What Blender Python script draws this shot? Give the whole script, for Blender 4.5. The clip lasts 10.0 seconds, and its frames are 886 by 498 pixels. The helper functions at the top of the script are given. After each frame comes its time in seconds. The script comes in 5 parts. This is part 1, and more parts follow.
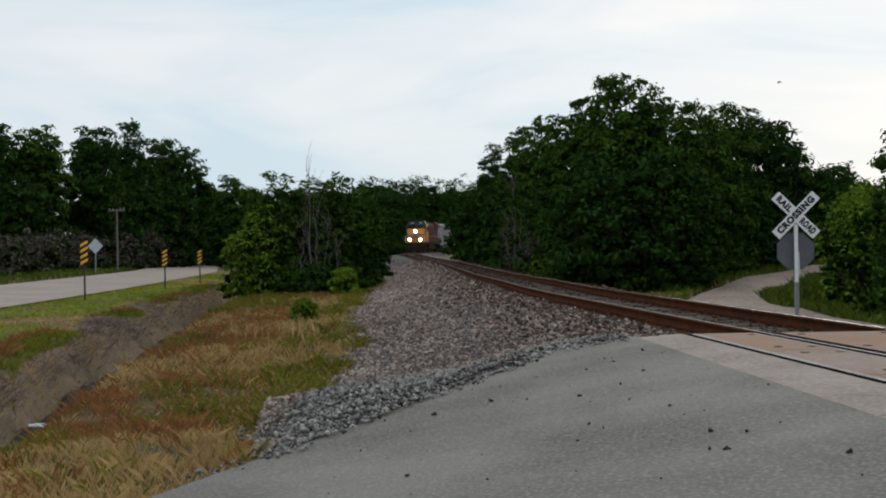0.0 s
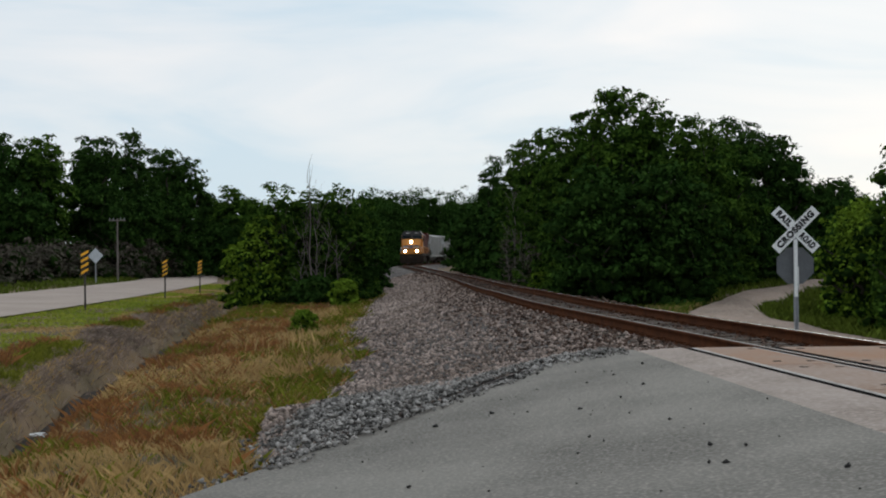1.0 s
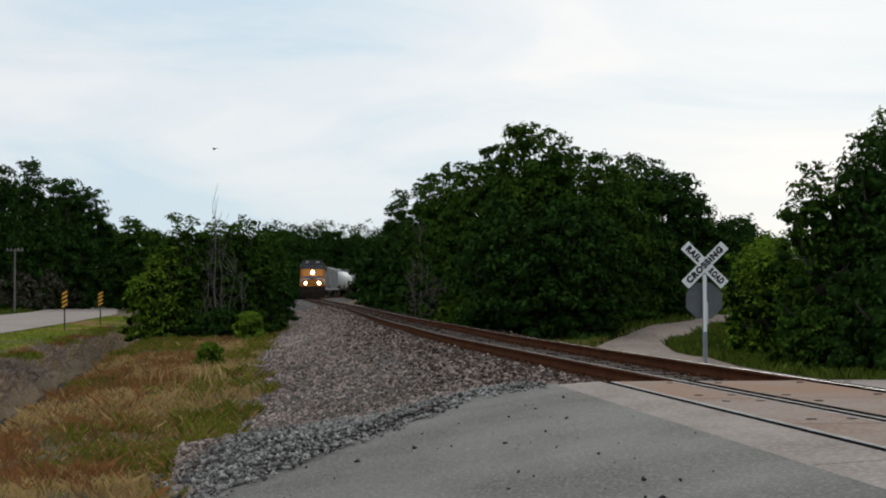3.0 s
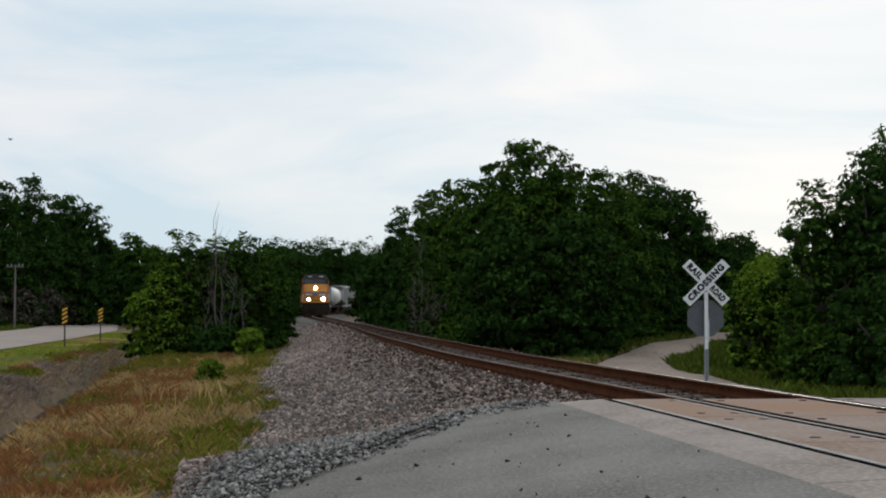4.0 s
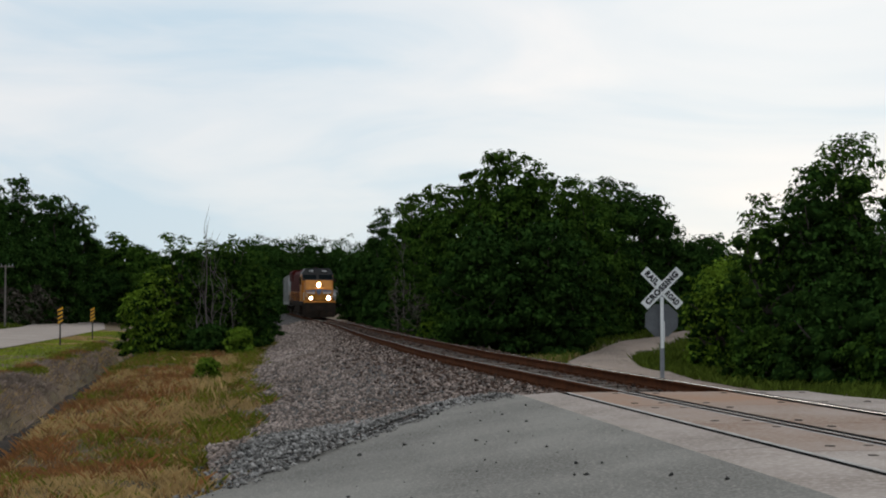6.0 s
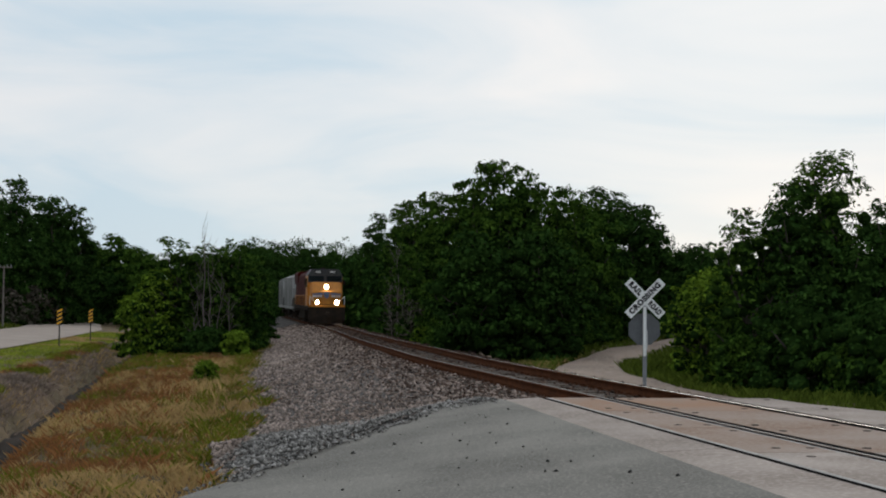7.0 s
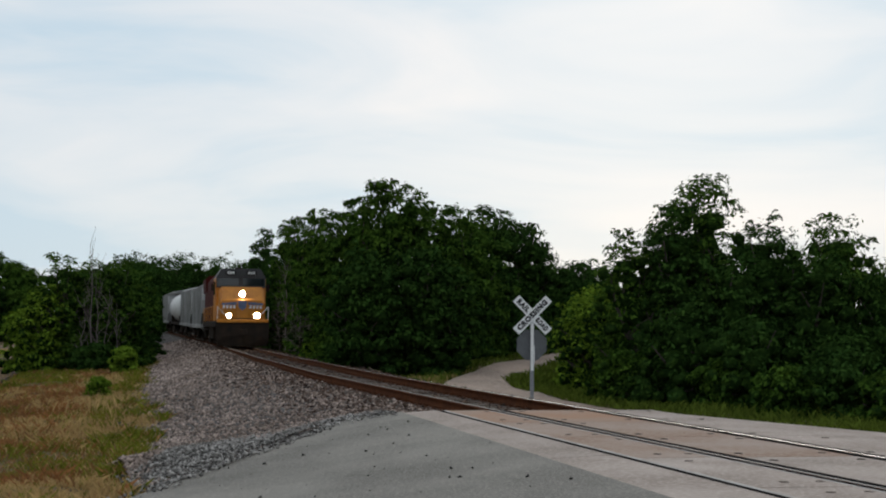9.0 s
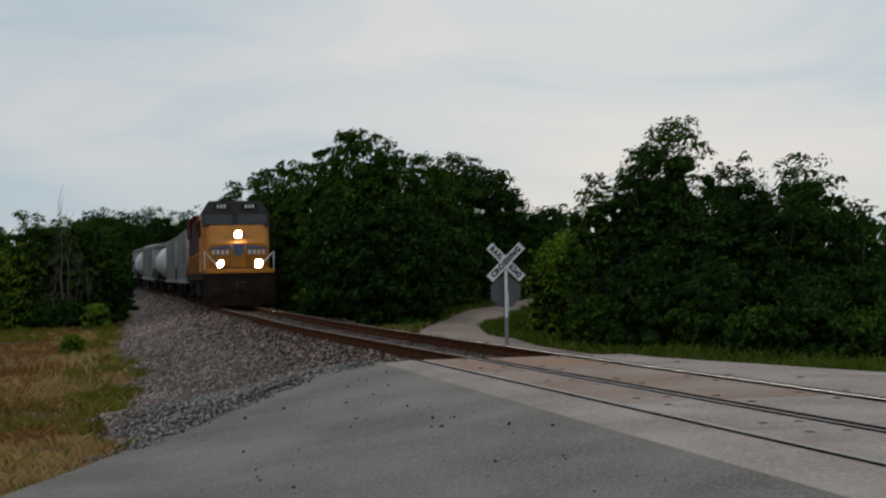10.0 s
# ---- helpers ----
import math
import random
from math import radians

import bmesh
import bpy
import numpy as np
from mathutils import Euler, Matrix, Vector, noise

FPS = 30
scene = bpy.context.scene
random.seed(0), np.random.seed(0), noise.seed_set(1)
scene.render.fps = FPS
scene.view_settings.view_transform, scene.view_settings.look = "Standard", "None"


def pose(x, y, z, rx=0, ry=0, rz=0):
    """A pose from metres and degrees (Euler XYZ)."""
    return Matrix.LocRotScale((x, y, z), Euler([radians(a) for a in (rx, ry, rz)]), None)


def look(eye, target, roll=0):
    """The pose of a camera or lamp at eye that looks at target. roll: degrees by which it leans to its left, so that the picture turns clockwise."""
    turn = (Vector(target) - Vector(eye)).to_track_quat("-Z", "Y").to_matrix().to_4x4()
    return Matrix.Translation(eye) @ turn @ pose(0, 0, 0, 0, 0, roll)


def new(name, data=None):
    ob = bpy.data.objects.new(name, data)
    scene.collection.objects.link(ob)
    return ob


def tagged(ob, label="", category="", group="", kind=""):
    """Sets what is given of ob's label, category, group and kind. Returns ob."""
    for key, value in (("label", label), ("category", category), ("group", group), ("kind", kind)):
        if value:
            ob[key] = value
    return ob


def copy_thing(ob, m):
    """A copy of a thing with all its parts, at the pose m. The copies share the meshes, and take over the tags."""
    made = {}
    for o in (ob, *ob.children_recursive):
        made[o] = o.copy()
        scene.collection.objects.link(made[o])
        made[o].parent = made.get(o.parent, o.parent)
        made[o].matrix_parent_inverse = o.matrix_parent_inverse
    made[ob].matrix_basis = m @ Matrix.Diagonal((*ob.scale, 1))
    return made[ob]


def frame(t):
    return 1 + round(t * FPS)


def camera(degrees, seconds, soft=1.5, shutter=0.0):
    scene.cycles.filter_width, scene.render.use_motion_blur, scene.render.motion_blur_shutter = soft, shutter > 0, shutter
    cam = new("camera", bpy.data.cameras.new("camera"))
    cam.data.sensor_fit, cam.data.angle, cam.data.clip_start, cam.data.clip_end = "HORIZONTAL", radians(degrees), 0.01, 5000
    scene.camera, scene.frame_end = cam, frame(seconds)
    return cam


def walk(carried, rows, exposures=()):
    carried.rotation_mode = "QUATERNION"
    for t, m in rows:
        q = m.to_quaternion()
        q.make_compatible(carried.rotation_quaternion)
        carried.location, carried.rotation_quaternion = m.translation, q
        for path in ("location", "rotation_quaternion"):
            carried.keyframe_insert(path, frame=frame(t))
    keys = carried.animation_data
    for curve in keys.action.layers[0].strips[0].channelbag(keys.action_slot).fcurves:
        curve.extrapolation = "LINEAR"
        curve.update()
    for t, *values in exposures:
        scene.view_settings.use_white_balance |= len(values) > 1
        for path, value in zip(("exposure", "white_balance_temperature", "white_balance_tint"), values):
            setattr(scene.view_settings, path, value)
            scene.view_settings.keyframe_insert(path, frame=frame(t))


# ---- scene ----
cam = camera(36.12, 10.0, soft=2.0, shutter=0.12)


def aim(x, y, z, yaw, pitch, roll):
    """A camera pose by compass turn to the right, tilt up and lean, in degrees."""
    a, p = radians(yaw), radians(pitch)
    way = Vector((math.sin(a) * math.cos(p), math.cos(a) * math.cos(p), math.sin(p)))
    return look((x, y, z), Vector((x, y, z)) + way, roll)


walk(cam, [
    (0, aim(0.090, -0.800, 0.990, 0.366, -0.096, -0.888)),
    (0.5, aim(0.080, -0.840, 0.995, 0.382, 0.044, -0.866)),
    (1, aim(0.070, -0.880, 1.000, 0.384, 0.400, -0.523)),
    (1.2, aim(0.030, -0.868, 0.992, 2.138, 1.301, 0.009)),
    (1.5, aim(-0.030, -0.850, 0.980, 3.498, 2.062, -2.583)),
    (2, aim(-0.080, -0.700, 0.980, 3.443, 1.463, -0.915)),
    (2.5, aim(-0.088, -0.688, 0.980, 3.507, 1.657, -0.385)),
    (2.7, aim(-0.090, -0.682, 0.980, 4.321, 1.640, -0.260)),
    (3.8, aim(-0.107, -0.655, 0.980, 4.489, 2.516, 0.049)),
    (4, aim(-0.110, -0.650, 0.980, 4.452, 2.524, 0.026)),
    (4.5, aim(-0.170, -0.850, 1.000, 4.285, 2.541, 0.125)),
    (5, aim(-0.250, -1.850, 1.040, 4.179, 2.460, 0.272)),
    (5.5, aim(-0.340, -3.000, 1.100, 4.605, 2.356, 0.403)),
    (5.7, aim(-0.348, -3.247, 1.116, 5.223, 2.359, -0.076)),
    (6.8, aim(-0.392, -4.603, 1.204, 5.300, 2.414, -0.081)),
    (7, aim(-0.400, -4.850, 1.220, 5.464, 2.538, 0.524)),
    (7.5, aim(-0.420, -5.500, 1.250, 5.557, 2.733, 0.437)),
    (8, aim(-0.480, -5.850, 1.270, 5.589, 2.560, 0.533)),
    (8.2, aim(-0.540, -5.850, 1.268, 4.637, 2.257, -0.475)),
    (8.4, aim(-0.600, -5.850, 1.266, 3.680, 1.356, 0.949)),
    (8.5, aim(-0.630, -5.850, 1.265, 5.436, 0.751, 0.670)),
    (8.6, aim(-0.660, -5.850, 1.264, 8.385, 0.910, -1.560)),
    (8.8, aim(-0.720, -5.850, 1.262, 9.628, 1.999, -0.644)),
    (9, aim(-0.780, -5.850, 1.260, 10.371, 3.201, 0.446)),
    (9.5, aim(-0.815, -5.850, 1.275, 12.142, 4.943, 0.227)),
    (9.8, aim(-0.836, -5.850, 1.284, 13.321, 3.537, -1.801)),
    (10, aim(-0.850, -5.850, 1.290, 11.636, 0.993, -1.012)),
], exposures=[(0.0, 0.0), (4.5, 0.0), (7.5, -0.13), (8.2, -0.16), (9.0, -0.07), (9.5, -0.14), (10.0, -0.48)])

# ---- sky and sun ----
SUN_UP, SUN_TURN = 22.0, 20.0
world = bpy.data.worlds.new("overcast_sky")
scene.world = world
world.use_nodes = True
wn, wl = world.node_tree.nodes, world.node_tree.links
wn.clear()
w_out, w_bg = wn.new("ShaderNodeOutputWorld"), wn.new("ShaderNodeBackground")
w_sky = wn.new("ShaderNodeTexSky")
w_sky.sky_type, w_sky.sun_disc = "NISHITA", False
w_sky.sun_elevation, w_sky.sun_rotation = radians(SUN_UP), radians(SUN_TURN)
w_co, w_map = wn.new("ShaderNodeTexCoord"), wn.new("ShaderNodeMapping")
w_map.inputs["Scale"].default_value = (2.2, 2.2, 9.0)
w_map.inputs["Rotation"].default_value = (0.12, 0.05, 0.4)
w_no = wn.new("ShaderNodeTexNoise")
w_no.inputs["Scale"].default_value, w_no.inputs["Detail"].default_value = 1.6, 5.0
w_no.inputs["Roughness"].default_value, w_no.inputs["Distortion"].default_value = 0.5, 0.6
w_ramp = wn.new("ShaderNodeValToRGB")
w_ramp.color_ramp.elements[0].position, w_ramp.color_ramp.elements[0].color = 0.36, (0.57, 0.71, 0.82, 1)
w_ramp.color_ramp.elements[1].position, w_ramp.color_ramp.elements[1].color = 0.70, (0.85, 0.86, 0.88, 1)
mid = w_ramp.color_ramp.elements.new(0.5)
mid.color = (0.72, 0.79, 0.85, 1)
w_mix = wn.new("ShaderNodeMix")
w_mix.data_type = "RGBA"
w_mix.inputs[0].default_value = 0.93
w_scale = wn.new("ShaderNodeMix")
w_scale.data_type, w_scale.blend_type = "RGBA", "MULTIPLY"
w_scale.inputs[0].default_value = 1.0
w_scale.inputs[7].default_value = (0.12, 0.12, 0.12, 1)
w_bg.inputs["Strength"].default_value = 1.0
wl.new(w_co.outputs["Generated"], w_map.inputs["Vector"])
wl.new(w_map.outputs[0], w_no.inputs["Vector"])
wl.new(w_no.outputs["Fac"], w_ramp.inputs[0])
wl.new(w_sky.outputs[0], w_scale.inputs[6])
wl.new(w_scale.outputs[2], w_mix.inputs[6])
wl.new(w_ramp.outputs[0], w_mix.inputs[7])
wl.new(w_mix.outputs[2], w_bg.inputs["Color"])
wl.new(w_bg.outputs[0], w_out.inputs["Surface"])
sun_data = bpy.data.lights.new("sun", "SUN")
sun_data.energy, sun_data.angle, sun_data.color = 0.5, radians(20), (1.0, 0.93, 0.85)
sun = new("sun", sun_data)
sun.matrix_world = look((math.sin(radians(SUN_TURN)) * 100, math.cos(radians(SUN_TURN)) * 100, 100 * math.tan(radians(SUN_UP))), (0, 0, 0))

# ---- materials ----
MATS = {}


def mat(name, a, b=None, scale=3.0, rough=0.8, metal=0.0, bump=0.0, fine=40.0, c=None, island=0.0, stretch=(1, 1, 1), emit=0.0, translucent=0.0, spec=0.3, obrand=0.0):
    """A procedural surface: two colours in large patches, a third in fine grain, bump of the grain."""
    if name in MATS:
        return MATS[name]
    m = bpy.data.materials.new(name)
    m.use_nodes = True
    n, l = m.node_tree.nodes, m.node_tree.links
    bs = n["Principled BSDF"]
    bs.inputs["Roughness"].default_value, bs.inputs["Metallic"].default_value = rough, metal
    bs.inputs["Specular IOR Level"].default_value = spec
    co, mp = n.new("ShaderNodeTexCoord"), n.new("ShaderNodeMapping")
    mp.inputs["Scale"].default_value = stretch
    l.new(co.outputs["Object"], mp.inputs["Vector"])
    big, small = n.new("ShaderNodeTexNoise"), n.new("ShaderNodeTexNoise")
    big.inputs["Scale"].default_value, big.inputs["Detail"].default_value = scale, 6.0
    small.inputs["Scale"].default_value, small.inputs["Detail"].default_value = fine, 3.0
    l.new(mp.outputs[0], big.inputs["Vector"])
    l.new(mp.outputs[0], small.inputs["Vector"])
    b = b or tuple(v * 0.75 for v in a)
    c = c or tuple(v * 1.25 for v in a)
    sharp = n.new("ShaderNodeMapRange")
    sharp.inputs[1].default_value, sharp.inputs[2].default_value = 0.35, 0.65
    l.new(big.outputs["Fac"], sharp.inputs[0])
    mix = n.new("ShaderNodeMix")
    mix.data_type = "RGBA"
    mix.inputs[6].default_value, mix.inputs[7].default_value = (*a, 1), (*b, 1)
    l.new(sharp.outputs[0], mix.inputs[0])
    grain = n.new("ShaderNodeMapRange")
    grain.inputs[1].default_value, grain.inputs[2].default_value, grain.inputs[4].default_value = 0.45, 0.75, 0.8
    l.new(small.outputs["Fac"], grain.inputs[0])
    mix2 = n.new("ShaderNodeMix")
    mix2.data_type = "RGBA"
    mix2.inputs[7].default_value = (*c, 1)
    l.new(grain.outputs[0], mix2.inputs[0])
    l.new(mix.outputs[2], mix2.inputs[6])
    last = mix2.outputs[2]
    if island or obrand:
        src = n.new("ShaderNodeNewGeometry").outputs["Random Per Island"] if island else n.new("ShaderNodeObjectInfo").outputs["Random"]
        amount = island or obrand
        rng = n.new("ShaderNodeMapRange")
        rng.inputs[3].default_value, rng.inputs[4].default_value = 1 - amount, 1 + amount
        l.new(src, rng.inputs[0])
        hsv = n.new("ShaderNodeHueSaturation")
        l.new(rng.outputs[0], hsv.inputs["Value"])
        l.new(last, hsv.inputs["Color"])
        last = hsv.outputs[0]
    l.new(last, bs.inputs["Base Color"])
    if bump:
        bp = n.new("ShaderNodeBump")
        bp.inputs["Strength"].default_value, bp.inputs["Distance"].default_value = 0.8, bump
        l.new(small.outputs["Fac"], bp.inputs["Height"])
        l.new(bp.outputs[0], bs.inputs["Normal"])
    if emit:
        bs.inputs["Emission Color"].default_value = (*a, 1)
        bs.inputs["Emission Strength"].default_value = emit
    if translucent:
        tr, ms = n.new("ShaderNodeBsdfTranslucent"), n.new("ShaderNodeMixShader")
        l.new(last, tr.inputs["Color"])
        ms.inputs[0].default_value = translucent
        l.new(bs.outputs[0], ms.inputs[1])
        l.new(tr.outputs[0], ms.inputs[2])
        l.new(ms.outputs[0], n["Material Output"].inputs["Surface"])
    MATS[name] = m
    return m


M_SOIL = mat("soil", (0.17, 0.11, 0.058), (0.10, 0.075, 0.036), 0.35, 0.95, fine=9, c=(0.15, 0.11, 0.065), bump=0.03)
M_ASPHALT = mat("asphalt", (0.215, 0.20, 0.175), (0.125, 0.116, 0.102), 0.7, 0.92, fine=38, c=(0.34, 0.31, 0.275), bump=0.01, spec=0.15)
M_ROAD = mat("road_asphalt", (0.36, 0.29, 0.245), (0.28, 0.225, 0.19), 0.3, 0.9, fine=30, bump=0.004)
M_DIRT = mat("dirt_road", (0.32, 0.235, 0.185), (0.19, 0.14, 0.108), 0.6, 0.95, fine=12, c=(0.40, 0.33, 0.28), bump=0.05, stretch=(1, 0.3, 1))
# far darker than the loose stones: shade of the gaps between them is in it
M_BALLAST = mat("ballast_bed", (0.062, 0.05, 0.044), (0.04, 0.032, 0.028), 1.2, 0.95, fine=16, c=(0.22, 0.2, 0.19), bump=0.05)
M_STONE = mat("ballast_stone", (0.285, 0.225, 0.195), (0.185, 0.138, 0.113), 0.5, 0.9, fine=25, island=0.7, spec=0.1)
M_PILE = mat("grey_stone", (0.24, 0.225, 0.21), (0.13, 0.12, 0.11), 1.0, 0.95, fine=25, island=0.8, spec=0.1)
M_CONC = mat("worn_concrete", (0.385, 0.318, 0.278), (0.25, 0.20, 0.168), 0.9, 0.9, fine=22, c=(0.50, 0.42, 0.37), bump=0.006, spec=0.15, obrand=0.08)
M_RUSTCONC = mat("rust_stained_concrete", (0.33, 0.195, 0.125), (0.31, 0.235, 0.19), 0.9, 0.9, fine=18, c=(0.32, 0.165, 0.095), spec=0.1, bump=0.004)
M_HALFRUST = mat("lightly_rusted_concrete", (0.335, 0.255, 0.21), (0.26, 0.165, 0.115), 0.8, 0.9, fine=18, c=(0.40, 0.33, 0.285), spec=0.1, bump=0.004)
M_LAGCAP = mat("dusty_lag_cap", (0.10, 0.078, 0.066), None, 4.0, 0.95, spec=0.05, obrand=0.6)
M_DULLTOP = mat("dull_rail_top", (0.075, 0.068, 0.064), (0.05, 0.045, 0.042), 5.0, 0.6, metal=0.3, fine=80)
M_RAIL = mat("rusty_rail", (0.09, 0.034, 0.016), (0.05, 0.021, 0.012), 4.0, 0.9, fine=60, c=(0.14, 0.052, 0.022), bump=0.002, spec=0.02)
M_RAILTOP = mat("polished_rail", (0.20, 0.19, 0.18), (0.15, 0.14, 0.135), 5.0, 0.24, metal=0.9, fine=80)
M_EDGE = mat("worn_steel_edge", (0.50, 0.46, 0.43), (0.34, 0.30, 0.27), 3.0, 0.9, spec=0.1)
M_DARKSTONE = mat("rusty_stone", (0.085, 0.055, 0.042), (0.05, 0.033, 0.026), 0.6, 0.95, fine=25, island=0.7, spec=0.05)
M_RUBBER = mat("black_rubber", (0.012, 0.012, 0.012), None, 4.0, 0.95, spec=0.0)
M_TIE = mat("creosote_tie", (0.075, 0.055, 0.042), (0.05, 0.04, 0.032), 3.0, 0.9, fine=30, bump=0.004, stretch=(0.3, 2, 1), obrand=0.25)
M_SIGNWHITE = mat("white_sign", (0.75, 0.76, 0.75), (0.66, 0.67, 0.66), 3.0, 0.5)
M_BLACK = mat("black_paint", (0.015, 0.015, 0.015), None, 3.0, 0.55)
M_GALV = mat("galvanised_steel", (0.30, 0.31, 0.32), (0.24, 0.25, 0.26), 5.0, 0.5, metal=0.4)
M_SIGNBACK = mat("aluminium_sign_back", (0.115, 0.122, 0.13), (0.085, 0.09, 0.097), 4.0, 0.5, metal=0.3)
M_YELLOW = mat("yellow_sheeting", (0.85, 0.42, 0.02), (0.75, 0.36, 0.02), 3.0, 0.5)
M_POST = mat("dark_steel_post", (0.06, 0.05, 0.045), None, 6.0, 0.7)
M_WOODPOLE = mat("weathered_pole", (0.17, 0.145, 0.13), (0.12, 0.105, 0.095), 2.0, 0.9, stretch=(3, 3, 0.3))
M_BARK = mat("bark", (0.055, 0.045, 0.036), (0.035, 0.03, 0.024), 3.0, 0.95, fine=20, bump=0.02)
M_DEADWOOD = mat("dead_wood", (0.13, 0.11, 0.10), (0.09, 0.075, 0.068), 3.0, 0.95)
M_LEAF = mat("leaf_green", (0.044, 0.088, 0.013), (0.022, 0.050, 0.009), 0.5, 0.9, fine=2.0, c=(0.074, 0.128, 0.016), spec=0.0, island=0.6, translucent=0.16)
M_LEAFDARK = mat("leaf_dark", (0.026, 0.058, 0.012), (0.015, 0.037, 0.009), 0.45, 0.9, fine=2.0, c=(0.042, 0.082, 0.014), spec=0.0, island=0.6, translucent=0.12)
M_LEAFLIGHT = mat("leaf_light", (0.115, 0.185, 0.018), (0.07, 0.125, 0.014), 0.45, 0.9, fine=2.0, c=(0.145, 0.22, 0.022), spec=0.0, island=0.5, translucent=0.18)
# near-black leaf copy: the shade inside the crowns, put into the colour
M_SHADELEAF = mat("leaf_shade", (0.016, 0.036, 0.008), (0.008, 0.019, 0.005), 2.2, 0.95, fine=9.0, c=(0.034, 0.066, 0.011), spec=0.0, bump=0.12, island=0.3)
M_BRUSHWOOD = mat("bare_brushwood", (0.075, 0.062, 0.05), (0.045, 0.045, 0.03), 0.5, 0.95, fine=3.0, c=(0.11, 0.095, 0.075), spec=0.0, island=0.5)
M_MOWN = mat("grass_mown", (0.30, 0.33, 0.045), (0.17, 0.24, 0.03), 0.5, 0.9, fine=3, spec=0.0, island=0.3, translucent=0.2)
M_GRASS = mat("grass_green", (0.17, 0.18, 0.024), (0.105, 0.12, 0.016), 0.6, 0.9, fine=3, c=(0.25, 0.25, 0.04), spec=0.0, island=0.4, translucent=0.2)
# darker copy of the green grass, with shade put into its colour
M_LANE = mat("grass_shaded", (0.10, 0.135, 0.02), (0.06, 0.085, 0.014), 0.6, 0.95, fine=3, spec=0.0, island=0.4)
M_DRY = mat("grass_dry", (0.50, 0.34, 0.145), (0.35, 0.225, 0.09), 0.5, 0.85, fine=3, island=0.22, translucent=0.2)
M_RED = mat("grass_rust", (0.29, 0.125, 0.042), (0.19, 0.09, 0.032), 0.5, 0.85, fine=3, island=0.35, translucent=0.2)
M_DEADBRUSH = mat("dead_brush", (0.34, 0.26, 0.21), (0.12, 0.088, 0.07), 1.4, 0.95, fine=3, island=0.4)
M_LOCOYEL = mat("loco_yellow", (0.58, 0.215, 0.012), (0.40, 0.14, 0.010), 1.5, 0.45, fine=12, c=(0.62, 0.24, 0.016), spec=0.5)
M_LOCOGREY = mat("loco_grey", (0.05, 0.05, 0.052), (0.035, 0.035, 0.038), 1.5, 0.6)
M_MAROON = mat("loco_maroon", (0.065, 0.010, 0.008), (0.035, 0.007, 0.006), 1.5, 0.8, fine=10, spec=0.1)
M_GRIME = mat("grimy_black", (0.026, 0.021, 0.018), (0.042, 0.03, 0.022), 2.0, 0.9, spec=0.05)
M_GLASS = mat("dark_cab_glass", (0.012, 0.016, 0.02), (0.015, 0.02, 0.024), 2.0, 0.06, spec=0.6)
M_LAMP = mat("lit_headlamp", (1.0, 0.88, 0.66), (1.0, 0.88, 0.66), 1.0, 0.3, c=(1.0, 0.9, 0.7), emit=220.0)
M_HOPPER = mat("hopper_grey", (0.30, 0.30, 0.29), (0.21, 0.205, 0.195), 0.6, 0.7, fine=8, stretch=(1, 1, 0.3))
M_TANK = mat("tank_white", (0.60, 0.60, 0.59), (0.50, 0.49, 0.47), 0.6, 0.5)
M_STEELW = mat("wheel_steel", (0.10, 0.08, 0.07), None, 4.0, 0.5, metal=0.6)
M_WHITELINE = mat("white_paint", (0.72, 0.72, 0.70), (0.6, 0.6, 0.58), 3.0, 0.6)
M_BLUE = mat("blue_grey_paint", (0.12, 0.15, 0.25), None, 3.0, 0.5)
M_LITTER = mat("white_plastic", (0.75, 0.75, 0.74), None, 6.0, 0.5)

# ---- mesh helpers ----


def part(name, bm, material, parent=None, label="", smooth=False):
    """Links a bmesh as one mesh object under a thing or a part."""
    me = bpy.data.meshes.new(name)
    bm.normal_update()
    bm.to_mesh(me)
    bm.free()
    if smooth:
        for p in me.polygons:
            p.use_smooth = True
    me.materials.append(material)
    ob = new(name, me)
    if parent:
        ob.parent = parent
    if label:
        tagged(ob, label)
    return ob


def raw(name, verts, faces, material, parent=None):
    """An object from arrays of vertices and of faces of equal length."""
    me = bpy.data.meshes.new(name)
    verts, faces = np.asarray(verts, np.float32), np.asarray(faces, np.int32)
    k = faces.shape[1]
    me.vertices.add(len(verts))
    me.vertices.foreach_set("co", verts.ravel())
    me.loops.add(faces.size)
    me.loops.foreach_set("vertex_index", faces.ravel())
    me.polygons.add(len(faces))
    me.polygons.foreach_set("loop_start", np.arange(0, faces.size, k, dtype=np.int32))
    me.update(calc_edges=True)
    me.materials.append(material)
    ob = new(name, me)
    if parent:
        ob.parent = parent
    return ob


def box(bm, x0, x1, y0, y1, z0, z1, bevel=0.0):
    made = bmesh.ops.create_cube(bm, size=1.0, matrix=Matrix.Translation(((x0 + x1) / 2, (y0 + y1) / 2, (z0 + z1) / 2)) @ Matrix.Diagonal((x1 - x0, y1 - y0, z1 - z0, 1)))
    if bevel:
        edges = list({e for v in made["verts"] for e in v.link_edges})
        bmesh.ops.bevel(bm, geom=edges, offset=bevel, segments=2, affect="EDGES", profile=0.5)
    return bm


def boxed(x0, x1, y0, y1, z0, z1, bevel=0.0):
    return box(bmesh.new(), x0, x1, y0, y1, z0, z1, bevel)


def rod(bm, a, b, r0, r1=None, seg=10):
    a, b = Vector(a), Vector(b)
    d = b - a
    m = Matrix.Translation((a + b) / 2) @ d.to_track_quat("Z", "Y").to_matrix().to_4x4()
    bmesh.ops.create_cone(bm, cap_ends=True, segments=seg, radius1=r0, radius2=r0 if r1 is None else r1, depth=d.length, matrix=m)
    return bm


